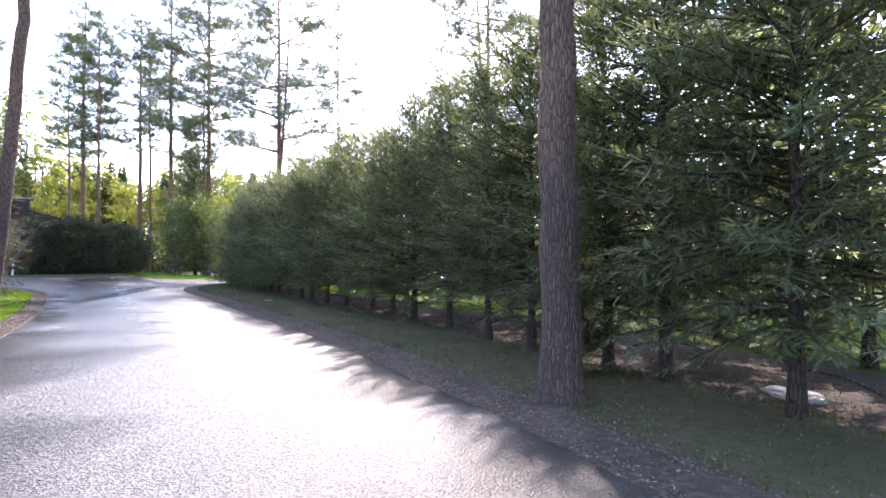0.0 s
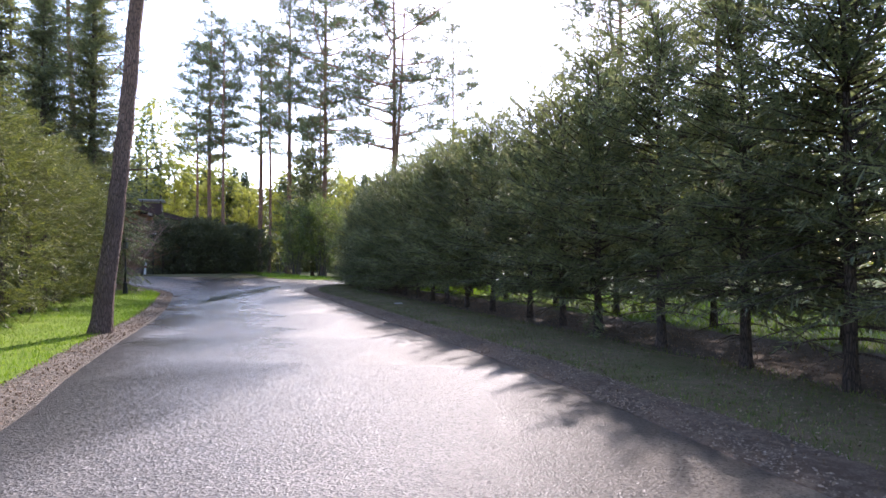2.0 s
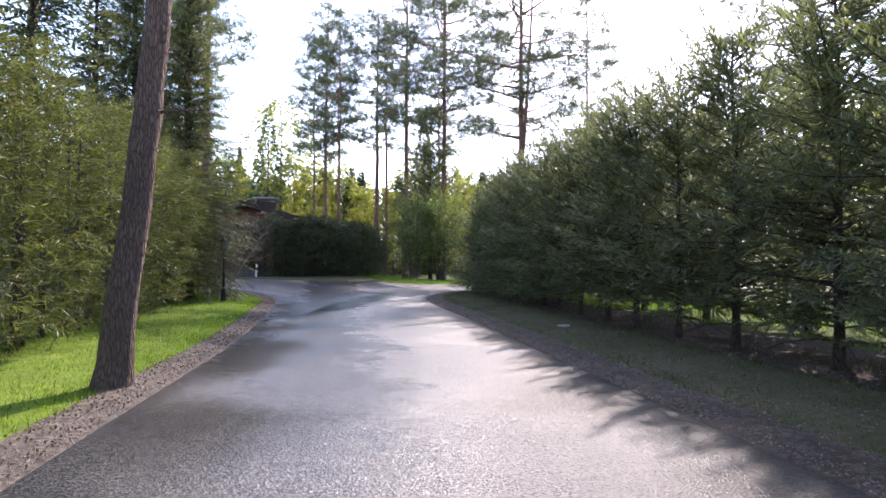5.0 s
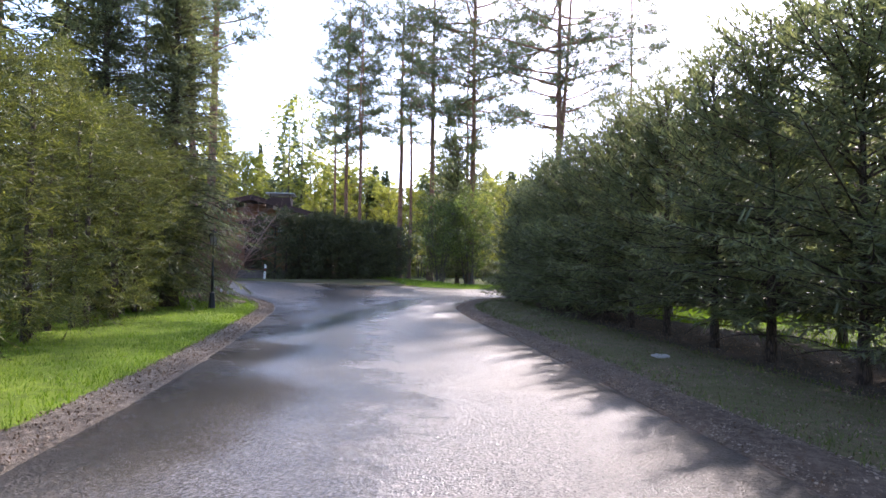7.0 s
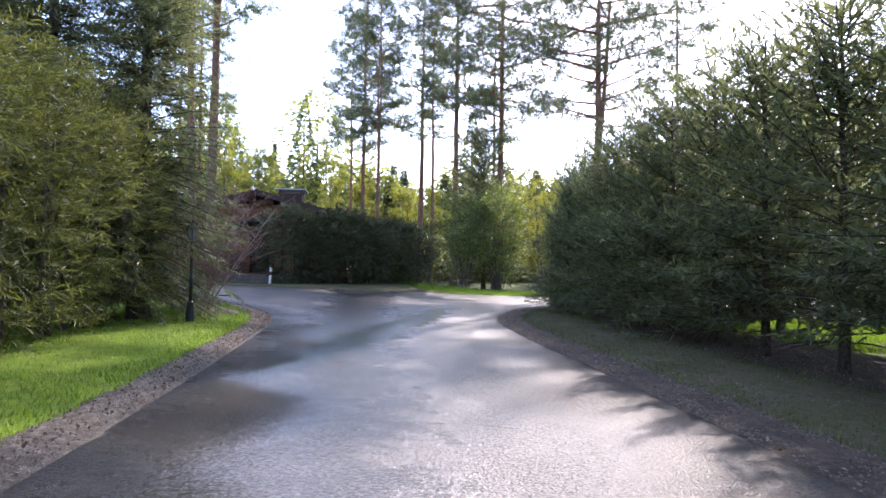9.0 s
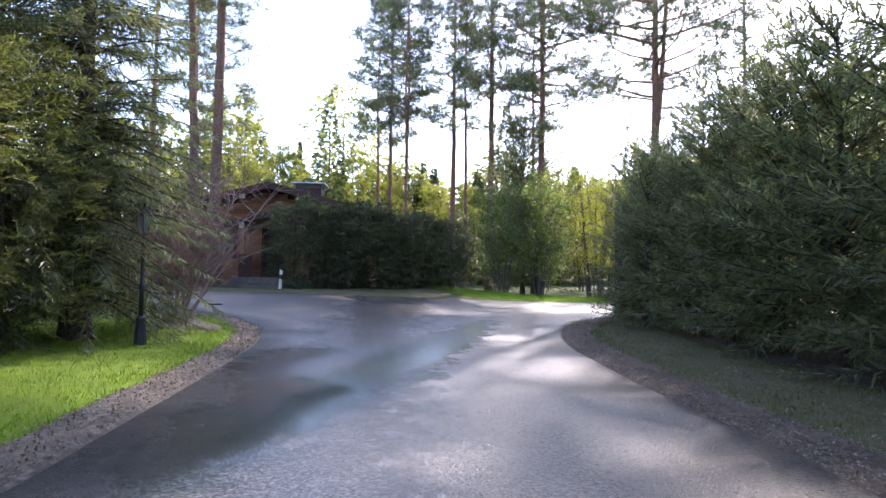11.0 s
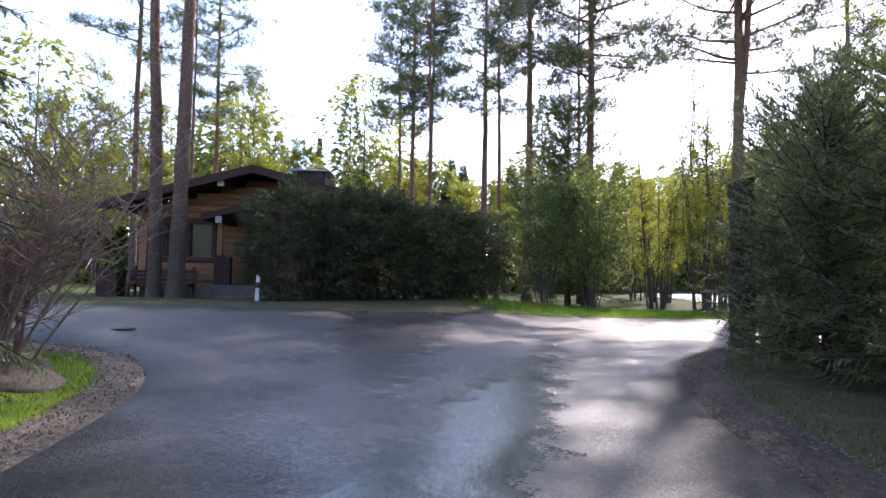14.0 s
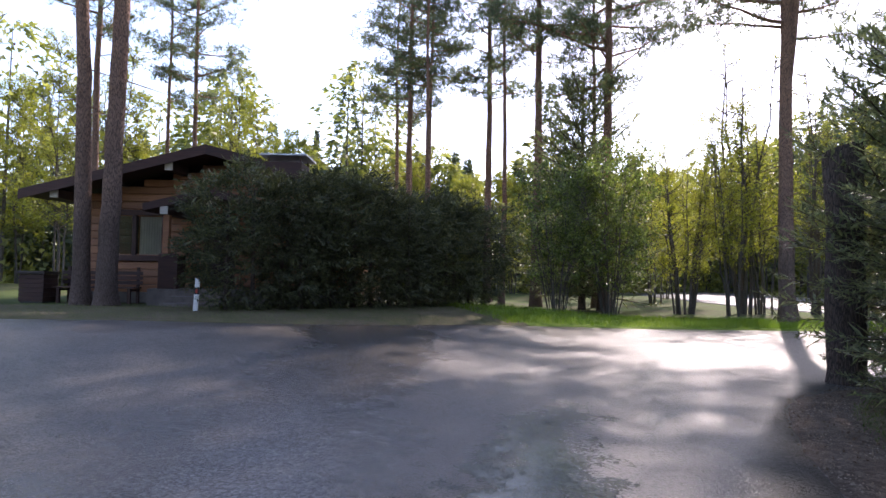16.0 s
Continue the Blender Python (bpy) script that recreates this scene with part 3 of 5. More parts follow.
def leafy(seed, name, height, stems, spread, leaves, leaf, material, bark, crown_from=0.25, radius=1.2, r0=0.04, twigs=14, upright=0.8):
    """A broad-leaved bush or young tree of several stems, twigs and loose leaves."""
    rng = np.random.default_rng(seed)
    root = new(name)
    ends = []
    for i in range(stems):
        wood = Bag()
        a = rng.random() * 6.28
        r = spread * math.sqrt(rng.random())
        top = np.array([math.cos(a), math.sin(a), 0]) * (r + radius * (1 - upright) * rng.uniform(0.5, 1.3))
        h = height * rng.uniform(0.75, 1.0)
        s = np.linspace(0, 1, 9)
        p = np.stack([math.cos(a) * r * 0.35 + (top[0] - math.cos(a) * r * 0.35) * s ** 1.2, math.sin(a) * r * 0.35 + (top[1] - math.sin(a) * r * 0.35) * s ** 1.2, h * s], 1)
        p[1:, :2] += np.cumsum(rng.normal(0, 0.012 * height, (8, 2)), 0) * 0.6
        wood.add(*tube_arrays(p, r0 * rng.uniform(0.6, 1.1) * (1 - 0.85 * s), 6))
        for j in range(twigs):
            u = rng.uniform(crown_from, 1.0)
            c0 = np.array([np.interp(u, s, p[:, c]) for c in range(3)])
            b = rng.random() * 6.28
            ln = radius * rng.uniform(0.35, 0.9) * (1.15 - 0.7 * u)
            tip = c0 + np.array([math.cos(b) * ln, math.sin(b) * ln, ln * rng.uniform(0.2, 1.0)])
            mid = (c0 + tip) / 2 + rng.normal(0, 0.06 * ln, 3)
            wood.add(*tube_arrays(np.stack([c0, mid, tip]), [r0 * 0.28, r0 * 0.18, 0.003], 3))
            ends.append((c0, mid, tip))
            for q in range(2):
                t2 = mid + (tip - mid) * rng.random() + rng.normal(0, 0.25 * ln, 3) + np.array([0, 0, 0.1 * ln])
                wood.add(*tube_arrays(np.stack([mid, (mid + t2) / 2, t2]), [r0 * 0.14, r0 * 0.1, 0.002], 3))
                ends.append((mid, (mid + t2) / 2, t2))
        child("stem", wood.mesh(name + "_stem", bark), root)
    if leaves:
        E = np.array(ends)
        k = rng.integers(0, len(E), leaves)
        u = rng.random(leaves)[:, None] ** 0.6
        C = E[k, 1] * (1 - u) + E[k, 2] * u + rng.normal(0, 0.035 + leaf * 0.8, (leaves, 3))
        C[:, 2] = np.maximum(C[:, 2], 0.05)
        V, F = leaf_quads(C, leaf, rng)
        child("crown", mesh(name + "_leaves", V, F, material), root)
    return root


def place(ob, x, y, turn=0.0, scale=1.0, sink=0.03):
    ob.matrix_basis = pose(x, y, gz(x, y) - sink, 0, 0, turn) @ Matrix.Scale(scale, 4)
    return ob


def put_copy(src, x, y, turn=0.0, scale=1.0, sink=0.03):
    c = copy_thing(src, Matrix.Identity(4))
    return place(c, x, y, turn, scale, sink)


# ---- ground, road, verges ----
RIGHT = [(13.5, -22), (9.5, -14), (5.2, -5), (3.0, 0), (2.1, 1.8), (1.4, 3.4), (0.6, 5.0), (-0.1, 6.2), (-1.3, 8.3), (-2.5, 10.2), (-4.6, 13.3), (-5.8, 15.1),
         (-7.1, 17.1), (-8.9, 19.8), (-10.3, 21.8), (-11.4, 23.5), (-12.4, 25.2), (-13.2, 27.2), (-13.7, 29.2), (-13.8, 30.9), (-13.2, 32.2), (-11.5, 33.6), (-6, 38), (6, 47.5)]
LEFT = [(8.5, -25), (4.2, -16), (0.4, -7), (-2.2, 0), (-3.6, 3.0), (-5.1, 5.9), (-6.2, 7.5), (-7.5, 9.5), (-8.8, 11.6), (-10.2, 13.8), (-12.3, 16.8), (-14.6, 19.9),
        (-15.9, 21.6), (-17.2, 23.0), (-18.3, 23.9), (-19.4, 24.3), (-20.6, 23.8), (-23, 21.8), (-30, 15.5), (-40, 6)]
FAR = [(-42, 13), (-34, 20.3), (-29, 24.3), (-25.1, 27.3), (-22.7, 29.2), (-21.4, 31.7), (-20.1, 35.4), (-18.3, 38.7), (-15.6, 41.0), (-13.3, 42.6), (-6, 48), (4, 55)]


def dense(line, step=0.3):
    """A smooth polyline (Catmull-Rom) through the points."""
    p = np.array([line[0], *line, line[-1]], float)
    out = []
    for i in range(1, len(p) - 2):
        n = max(2, int(np.linalg.norm(p[i + 1] - p[i]) / step))
        for t in np.arange(n) / n:
            out.append(0.5 * (2 * p[i] + (p[i + 1] - p[i - 1]) * t + (2 * p[i - 1] - 5 * p[i] + 4 * p[i + 1] - p[i + 2]) * t * t + (3 * p[i] - p[i - 1] - 3 * p[i + 1] + p[i + 2]) * t ** 3))
    out.append(p[-2])
    return np.array(out)


def normals2(line):
    t = unit(np.gradient(line, axis=0))
    return np.stack([-t[:, 1], t[:, 0]], 1)


def ribbon(name, line, offsets, heights, material, wob=0.0, seed=0, jag=0.06):
    """A strip of land beside a line: columns at the offsets (to the line's left), at heights above the land."""
    rng = np.random.default_rng(seed)
    nrm = normals2(line)
    m = len(offsets)
    V = []
    for i, (o, hgt) in enumerate(zip(offsets, heights)):
        j = np.array([noise.noise(Vector((q[0] * 1.7, q[1] * 1.7, seed + i))) for q in line]) * jag * (2.0 if i in (0, m - 1) else 1.0)
        q = line + nrm * (o + j * np.sign(o if o else 1))[:, None]
        z = ground_z(q[:, 0], q[:, 1]) + hgt + wob * rng.normal(0, 1, len(q)) * (0 if i in (0, m - 1) else 1)
        V.append(np.concatenate([q, z[:, None]], 1))
    V = np.stack(V, 1).reshape(-1, 3)
    n = len(line)
    i, j = np.meshgrid(np.arange(n - 1), np.arange(m - 1), indexing="ij")
    i, j = i.ravel(), j.ravel()
    Q = np.stack([i * m + j, (i + 1) * m + j, (i + 1) * m + j + 1, i * m + j + 1], 1)
    return tagged(new(name, mesh(name, V, Q, material, True)), kind="structure")


def ground_sheet():
    """One sheet of land from the walk out to the horizon."""
    near_x, near_y = np.arange(-60, 41, 1.0), np.arange(-40, 101, 1.0)
    xs = np.concatenate([[-2500, -800, -250, -120, -80], near_x, [60, 120, 250, 800, 2500]])
    ys = np.concatenate([[-2500, -800, -250, -100, -60], near_y, [130, 180, 300, 800, 2500]])
    X, Y = np.meshgrid(xs, ys, indexing="ij")
    Z = ground_z(X, Y) - 0.035
    V = np.stack([X, Y, Z], -1).reshape(-1, 3)
    m = len(ys)
    i, j = np.meshgrid(np.arange(len(xs) - 1), np.arange(m - 1), indexing="ij")
    i, j = i.ravel(), j.ravel()
    Q = np.stack([i * m + j, (i + 1) * m + j, (i + 1) * m + j + 1, i * m + j + 1], 1)
    return tagged(new("ground", mesh("ground", V, Q, M_GROUND, True)), "mown and mossy ground under the trees", "ground", kind="structure")


def inside(poly, x, y):
    """Which of the points lie inside the polygon."""
    res = np.zeros(len(x), bool)
    px, py = poly[:, 0], poly[:, 1]
    j = len(poly) - 1
    for i in range(len(poly)):
        cond = (py[i] > y) != (py[j] > y)
        xc = (px[j] - px[i]) * (y - py[i]) / (py[j] - py[i] + 1e-12) + px[i]
        res ^= cond & (x < xc)
        j = i
    return res


def slab(name, outline, material, lift, label, category, cell=0.8):
    """A paved sheet with an edge: outline cut into a grid that follows the land."""
    bm = bmesh.new()
    vs = [bm.verts.new((x, y, 0)) for x, y in outline]
    bm.faces.new(vs)
    lo, hi = outline.min(0), outline.max(0)
    for ax, nrm in ((0, (1, 0, 0)), (1, (0, 1, 0))):
        for c in np.arange(lo[ax] + cell, hi[ax], cell):
            co = (c, 0, 0) if ax == 0 else (0, c, 0)
            bmesh.ops.bisect_plane(bm, geom=bm.faces[:] + bm.edges[:] + bm.verts[:], plane_co=co, plane_no=nrm)
    bmesh.ops.triangulate(bm, faces=[f for f in bm.faces if len(f.verts) > 4])
    for v in bm.verts:
        v.co.z = gz(v.co.x, v.co.y) + lift
    edge = [e for e in bm.edges if len(e.link_faces) == 1]
    r = bmesh.ops.extrude_edge_only(bm, edges=edge)
    for v in r["geom"]:
        if isinstance(v, bmesh.types.BMVert):
            v.co.z -= 0.06
    bmesh.ops.recalc_face_normals(bm, faces=bm.faces)
    me = bpy.data.meshes.new(name)
    for f in bm.faces:
        f.smooth = True
    bm.to_mesh(me)
    bm.free()
    me.materials.append(material)
    return tagged(new(name, me), label, category, kind="structure")


R_LINE, L_LINE, F_LINE = dense(RIGHT), dense(LEFT), dense(FAR)
ground_sheet()
ROAD_POLY = np.concatenate([dense(RIGHT, 0.6), dense(FAR, 0.6)[::-1], dense(LEFT, 0.6)[::-1]])
slab("road", ROAD_POLY, M_ROAD, 0.0, "damp dark grey asphalt lane meeting a cross road", "road", 2.0)
YARD = np.array([(-75, 122), (-42, 113), (-23, 91), (-14, 79), (-4, 70), (14, 62), (14, 50), (-4, 48.5), (-13.8, 53.2), (-18.4, 58), (-29.6, 77), (-62, 95)])
slab("parking_yard", YARD, M_ROAD2, -0.01, "pale sunlit asphalt yard beyond the trees", "road", 4.0)

# strips to the right of the lane (negative offsets lie to the right of the line)
ribbon("verge_gravel_right", R_LINE, (0.07, -0.1, -0.28, -0.46, -0.68), (-0.02, 0.02, 0.03, 0.03, 0.0), M_GRAVEL, 0.006, 1)
ribbon("verge_grass_right", R_LINE[:212], (-0.5, -0.9, -1.5, -2.0, -2.4), (0.0, 0.035, 0.04, 0.04, 0.0), M_VERGE, 0.008, 2, 0.1)
ribbon("needle_litter_right", R_LINE[:212], (-2.1, -2.6, -3.2, -4.0, -4.8), (0.0, 0.03, 0.035, 0.03, -0.02), M_LITTER, 0.01, 3, 0.25)
ribbon("verge_gravel_left", L_LINE, (-0.04, 0.1, 0.25, 0.4, 0.56), (-0.02, 0.02, 0.03, 0.035, 0.0), M_GRIT, 0.006, 4)
ribbon("lawn_left", L_LINE, (0.42, 0.9, 1.8, 2.6, 3.6, 5.0), (0.0, 0.04, 0.05, 0.05, 0.05, -0.02), M_LAWN, 0.006, 5, 0.1)
ribbon("verge_far", F_LINE[:112], (-0.03, 0.3, 1.0, 2.0, 3.2, 5.0), (-0.02, 0.03, 0.045, 0.05, 0.045, -0.02), M_VERGE, 0.006, 7, 0.1)
ribbon("lawn_far", F_LINE[108:], (-0.03, 0.3, 1.0, 2.0, 3.2, 5.0), (-0.02, 0.03, 0.05, 0.06, 0.05, -0.02), M_LAWN, 0.006, 6, 0.1)


# ---- spruces along the right verge ----
rng = np.random.default_rng(11)
SP = [spruce(21, 5.0, 1.5, 0.6, 0.15, shape=0.4), spruce(22, 5.2, 1.6, 0.5, 0.15, shape=0.42), spruce(23, 4.8, 1.55, 0.7, 0.12, shape=0.36)]
SP_NEAR = [spruce(28, 5.4, 1.4, 0.75, per_m=30, nlen=0.04, shape=0.45, blade=0.026, tight=0.74), spruce(29, 5.2, 1.45, 0.65, per_m=30, nlen=0.04, shape=0.42, blade=0.026, tight=0.74)]
SP_BACK = [spruce(30, 5.0, 1.6, 0.6, dens=0.42, per_m=4, nlen=0.06, shape=0.42, blade=0.1)]
SP_LOW = [spruce(24, 4.6, 1.6, 0.3, 0.12, dead=False, shape=0.42), spruce(25, 4.6, 1.6, 0.25, 0.12, dead=False, shape=0.45)]
SP_TALL = [spruce(26, 11.0, 1.9, 0.5, 0.5, 0.95, per_m=16, nlen=0.055, shape=0.7, blade=0.026, hang=0.45, girth=1.6, tight=0.52), spruce(27, 11.5, 2.0, 0.9, 0.6, 0.5, per_m=9, nlen=0.06, shape=0.65, blade=0.075, hang=0.4)]
SP_FAR = [spruce(19, 11.0, 2.2, 0.9, 0.4, 0.13, per_m=2, nlen=0.12, shape=0.8, blade=0.3)]
LAB = "dark green spruce with bare lower stem"
for o in SP + SP_NEAR + SP_BACK:
    tagged(o, LAB, "tree", "spruces along the lane")
for o in SP_LOW:
    tagged(o, "dark green spruce branched to the ground", "tree", "spruces along the lane")
for o in SP_TALL + SP_FAR:
    tagged(o, "tall dark spruce with drooping boughs", "tree", "tall spruces")
ROW = [(4.3, 3.4, 1.1), (3.0, 5.0, 1.05), (2.4, 6.4, 1.05), (2.0, 7.3, 0.97), (1.2, 8.6, 0.93), (0.6, 9.7, 0.92), (-0.1, 11.2, 0.95), (-0.9, 12.5, 0.9), (-1.5, 13.5, 0.87), (-2.2, 14.8, 0.88),
       (-3.2, 16.3, 0.88), (-4.0, 17.3, 0.88), (-4.8, 18.5, 0.9), (-5.5, 19.7, 0.88), (-6.3, 20.9, 0.92), (-7.1, 22.1, 0.9)]
ROW_LOW = [(-7.8, 23.3, 0.95), (-8.6, 24.6, 0.98), (-9.3, 25.8, 0.95), (-10.0, 27.1, 0.98), (-10.7, 28.4, 0.95), (-11.95, 29.1, 0.84), (-12.0, 31.3, 0.98), (-12.6, 32.9, 1.0)]
used = set()


def from_pool(pool, k, x, y, turn, s):
    src = pool[k % len(pool)]
    if src.name in used:
        return put_copy(src, x, y, turn, s)
    used.add(src.name)
    return place(src, x, y, turn, s)


for k, (x, y, s) in enumerate(ROW):
    if k < 7:
        from_pool(SP_NEAR, k, x, y, rng.uniform(0, 360), s * 0.92)
    else:
        from_pool(SP, k, x, y, rng.uniform(0, 360), s)
for k, (x, y, s) in enumerate(ROW_LOW):
    from_pool(SP_LOW, k, x, y, rng.uniform(0, 360), s)
for k, (x, y, s) in enumerate([(6.2, 3.2, 1.1), (5.2, 7.6, 1.1), (4.4, 10.2, 1.0), (2.6, 12.4, 0.92), (1.2, 14.4, 0.9), (-0.4, 17.0, 0.95), (-1.9, 19.4, 0.95), (-3.6, 21.8, 0.95), (-5.2, 24.2, 0.95), (-6.8, 26.6, 1.0), (-8.4, 29.0, 1.0)]):
    from_pool(SP_BACK, k, x, y, rng.uniform(0, 360), s)
for x, y, s in [(-18.6, 20.6, 1.05), (-18.9, 18.9, 0.95)]:
    from_pool(SP_TALL, 0, x, y, rng.uniform(0, 360), s)
for k, (x, y, s) in enumerate([(-21.2, 19.3, 1.05), (-18.9, 16.0, 1.0), (9.5, 10.5, 0.65), (-20.5, 11.5, 1.05), (8.0, 15.5, 0.9)]):
    from_pool(SP_TALL, 1, x, y, rng.uniform(0, 360), s)

for x, y, s in [(-58.1, 65.0, 1.45), (-55.7, 66.6, 1.33), (-62.0, 62.0, 1.2), (-12.0, 92.0, 1.5), (-20.5, 101.0, 1.6)]:
    from_pool(SP_FAR, 0, x, y, rng.uniform(0, 360), s)
SAPLING = spruce(33, 1.05, 0.42, 0.1, 0.1, 1.6, needles=M_CLIPPED, dead=False, per_m=44, nlen=0.03, shape=0.8, blade=0.02)
tagged(place(SAPLING, 1.55, 6.75, 30), "small fresh green spruce sapling under the row", "sapling")
from_pool(SP_LOW, 1, -12.5, 31.3, 10, 0.6)
tagged(from_pool(SP_LOW, 0, -23.0, 47.9, 75, 2.1), "tall dark spruce between the pine trunks", "tree", "tall spruces")

# ---- clipped spruce hedge on the left lawn ----
HB = [bush(31, 1.08, 1.2, 4.3, M_CLIPPED, 1250, 0.17, 0.032, lumpy=0.42), bush(32, 1.12, 1.22, 4.4, M_CLIPPED, 1250, 0.17, 0.032, lumpy=0.42)]
for o in HB:
    tagged(o, "clipped yellow-green spruce forming a tall hedge", "hedge", "clipped hedge beside the lawn")
HL = [(-7.0, 3.3), (-7.9, 4.9), (-8.9, 6.6), (-9.9, 8.3), (-11.0, 10.0), (-12.1, 11.6), (-13.2, 13.1), (-14.3, 14.6), (-15.5, 16.1), (-16.6, 17.5), (-17.7, 18.9)]
for k, (x, y) in enumerate(HL):
    from_pool(HB, k, x, y, 125 + rng.uniform(-8, 8) + 180 * (k % 2), rng.uniform(0.96, 1.06))

# ---- dark hedge across the junction ----
DB = [bush(41, 1.75, 1.25, 3.3, M_YEW, 1500, 0.24, 0.045, "yew_bush", 3.2, 4, 0.03, 0.36, 1.9, 8)]
tagged(DB[0], "dense dark green conifer bush with rounded top", "bush", "dark bushes across the junction")
for k, (x, y, s, turn) in enumerate([(-24.2, 31.9, 0.98, 60), (-23.9, 33.3, 1.0, 240), (-23.4, 34.9, 0.99, 70), (-23.2, 36.6, 0.93, 250), (-23.0, 38.2, 0.95, 65)]):
    from_pool(DB, k, x, y, turn, s)


# ---- pines ----
def add_pine(x, y, label="tall pine with bare trunk and high crown", **kw):
    return tagged(place(pine(**kw), x, y, 0, 1.0, 0.05), label, "tree", "tall pines")


add_pine(1.2, 5.55, "mature pine with furrowed grey bark beside the lane", seed=51, height=21, r0=0.185, crown_from=11, reach=3.0, seg=40, rings=90, lean=(-0.004, 0.0))
add_pine(-8.85, 10.75, "leaning pine with reddish bark on the lawn edge", seed=52, height=18, r0=0.15, crown_from=9.5, reach=2.6, seg=28, rings=60, lean=(0.03, 0.06), bend=0.15)
add_pine(-28.55, 29.96, "slightly crooked pine with scaly bark before the log house", seed=57, height=23, r0=0.2, crown_from=10.5, reach=4.2, branches=30, seg=22, rings=50, bend=0.1, lean=(-0.03, -0.02))
add_pine(-27.85, 30.2, "stout pine with grey furrowed bark before the log house", seed=58, height=24, r0=0.235, crown_from=11.0, reach=4.4, branches=32, seg=24, rings=50, bend=0.06, lean=(0.004, 0.003))
PB = [pine(seed=53, height=24, r0=0.25, crown_from=11.5, reach=4.6, branches=34, stubs=14), pine(seed=54, height=23, r0=0.175, crown_from=10.5, reach=3.8, branches=28, bend=0.2, stubs=12),
      pine(seed=55, height=24, r0=0.25, crown_from=9.2, reach=6.6, fork=True, branches=58, stubs=12), pine(seed=56, height=22, r0=0.16, crown_from=11, reach=3.2, branches=22, stubs=16)]
for o in PB:
    tagged(o, "tall pine with bare trunk and high crown", "tree", "tall pines")
PINES = [(-14.95, 44.85, 1.0, 2), (-21.9, 47.6, 1.0, 2), (-25.5, 48.5, 1.0, 0), (-27.7, 49.2, 0.95, 3), (-29.6, 51.0, 0.95, 0), (-30.2, 46.2, 0.9, 3), (-31.4, 48.0, 1.0, 3),
         (-32.3, 47.6, 1.0, 1), (-34.3, 50.2, 0.95, 1), (-36.9, 52.0, 1.0, 3), (-23.2, 50.0, 0.9, 3), (-42.6, 41.4, 1.0, 1), (-43.5, 40.6, 0.9, 3), (-39.5, 35.2, 1.0, 1), (5.6, 35.0, 0.9, 0), (1.2, 40.0, 0.95, 2),
         (4.2, 11.5, 0.85, 3), (-22.5, 14.0, 0.85, 1), (-24.0, 19.0, 0.9, 0), (-19.0, 8.0, 0.9, 1), (10.0, 22.0, 0.9, 2), (-11.5, 49.5, 0.9, 1), (-13.0, 84.0, 0.8, 0), (-16.5, 87.0, 0.75, 3), (-9.0, 80.0, 0.75, 1)]
for x, y, s, k in PINES:
    from_pool(PB, k, x, y, rng.uniform(0, 360), s)


# ---- broad-leaved bushes and young trees ----
GB = leafy(61, "leafy_shrub", 6.3, 16, 1.3, 11000, 0.105, M_SHRUB, M_BARK_THIN, 0.15, 1.9, 0.035, 16, 0.6)
tagged(place(GB, -20.6, 44.6), "leafy green shrub with many stems under the pines", "shrub")
put_copy(GB, -22.3, 43.6, 140, 0.9)
RB = leafy(62, "bare_shrub", 3.0, 10, 0.8, 2400, 0.026, M_BUD, M_TWIG, 0.2, 1.5, 0.03, 24, 0.35)
tagged(place(RB, -19.15, 22.55, 0, 1.12), "leafless shrub with reddish buds on the lawn tip", "shrub", "budding shrubs")
put_copy(RB, -20.3, 22.7, 100, 0.95)
put_copy(RB, -19.7, 23.1, 200, 0.75)
BED = [(-19.35 + (1.05 + 0.14 * math.sin(3 * a + 1)) * math.cos(a), 22.75 + (0.62 + 0.1 * math.sin(4 * a)) * math.sin(a)) for a in np.linspace(0, 2 * math.pi, 40, endpoint=False)]
slab("soil_bed", np.array(BED), M_BED, 0.062, "pale bare soil bed round the budding shrubs", "soil bed", 0.4)
YT = [leafy(63, "young_birch", 8.5, 6, 1.0, 9000, 0.075, M_BIRCH, M_BARK_THIN, 0.2, 1.5, 0.05, 22, 0.85), leafy(64, "young_alder", 7.5, 8, 1.3, 9000, 0.075, M_BIRCH, M_BARK_THIN, 0.15, 1.4, 0.08, 18, 0.8)]
for o in YT:
    tagged(o, "young tree with fresh yellow-green leaves", "tree", "young broad-leaved trees")
TA = leafy(67, "young_alder", 12.5, 4, 1.0, 3200, 0.07, M_BIRCH, M_BARK_THIN, 0.3, 2.2, 0.10, 30, 0.75)
tagged(place(TA, -17.0, 50.3, 20), "slender many-stemmed tree with sparse new leaves", "tree", "young broad-leaved trees")
put_copy(TA, -14.6, 52.5, 140, 0.85)
YTP = [(-17.0, 48.4, 1.0), (-18.8, 48.0, 0.9), (-16.2, 50.5, 1.1), (-13.0, 47.5, 1.0), (-11.0, 46.5, 0.9), (-20.5, 56.0, 1.1), (-13.5, 50.6, 0.9), (-9.5, 50.0, 1.1), (-22.5, 58.0, 1.2), (-16.0, 80.5, 1.4), (-20.0, 88.0, 1.4), (-11.0, 77.5, 1.4), (-24.5, 94.5, 1.4), (-7.5, 74.5, 1.3), (-2.5, 71.0, 1.3), (-28.0, 99.0, 1.5)]
for k, (x, y, s) in enumerate(YTP):
    from_pool(YT, k, x, y, rng.uniform(0, 360), s)
BT = leafy(65, "birch_tree", 15.0, 3, 0.8, 20000, 0.11, M_BIRCH, M_BARK_THIN, 0.25, 3.6, 0.10, 46, 0.85)
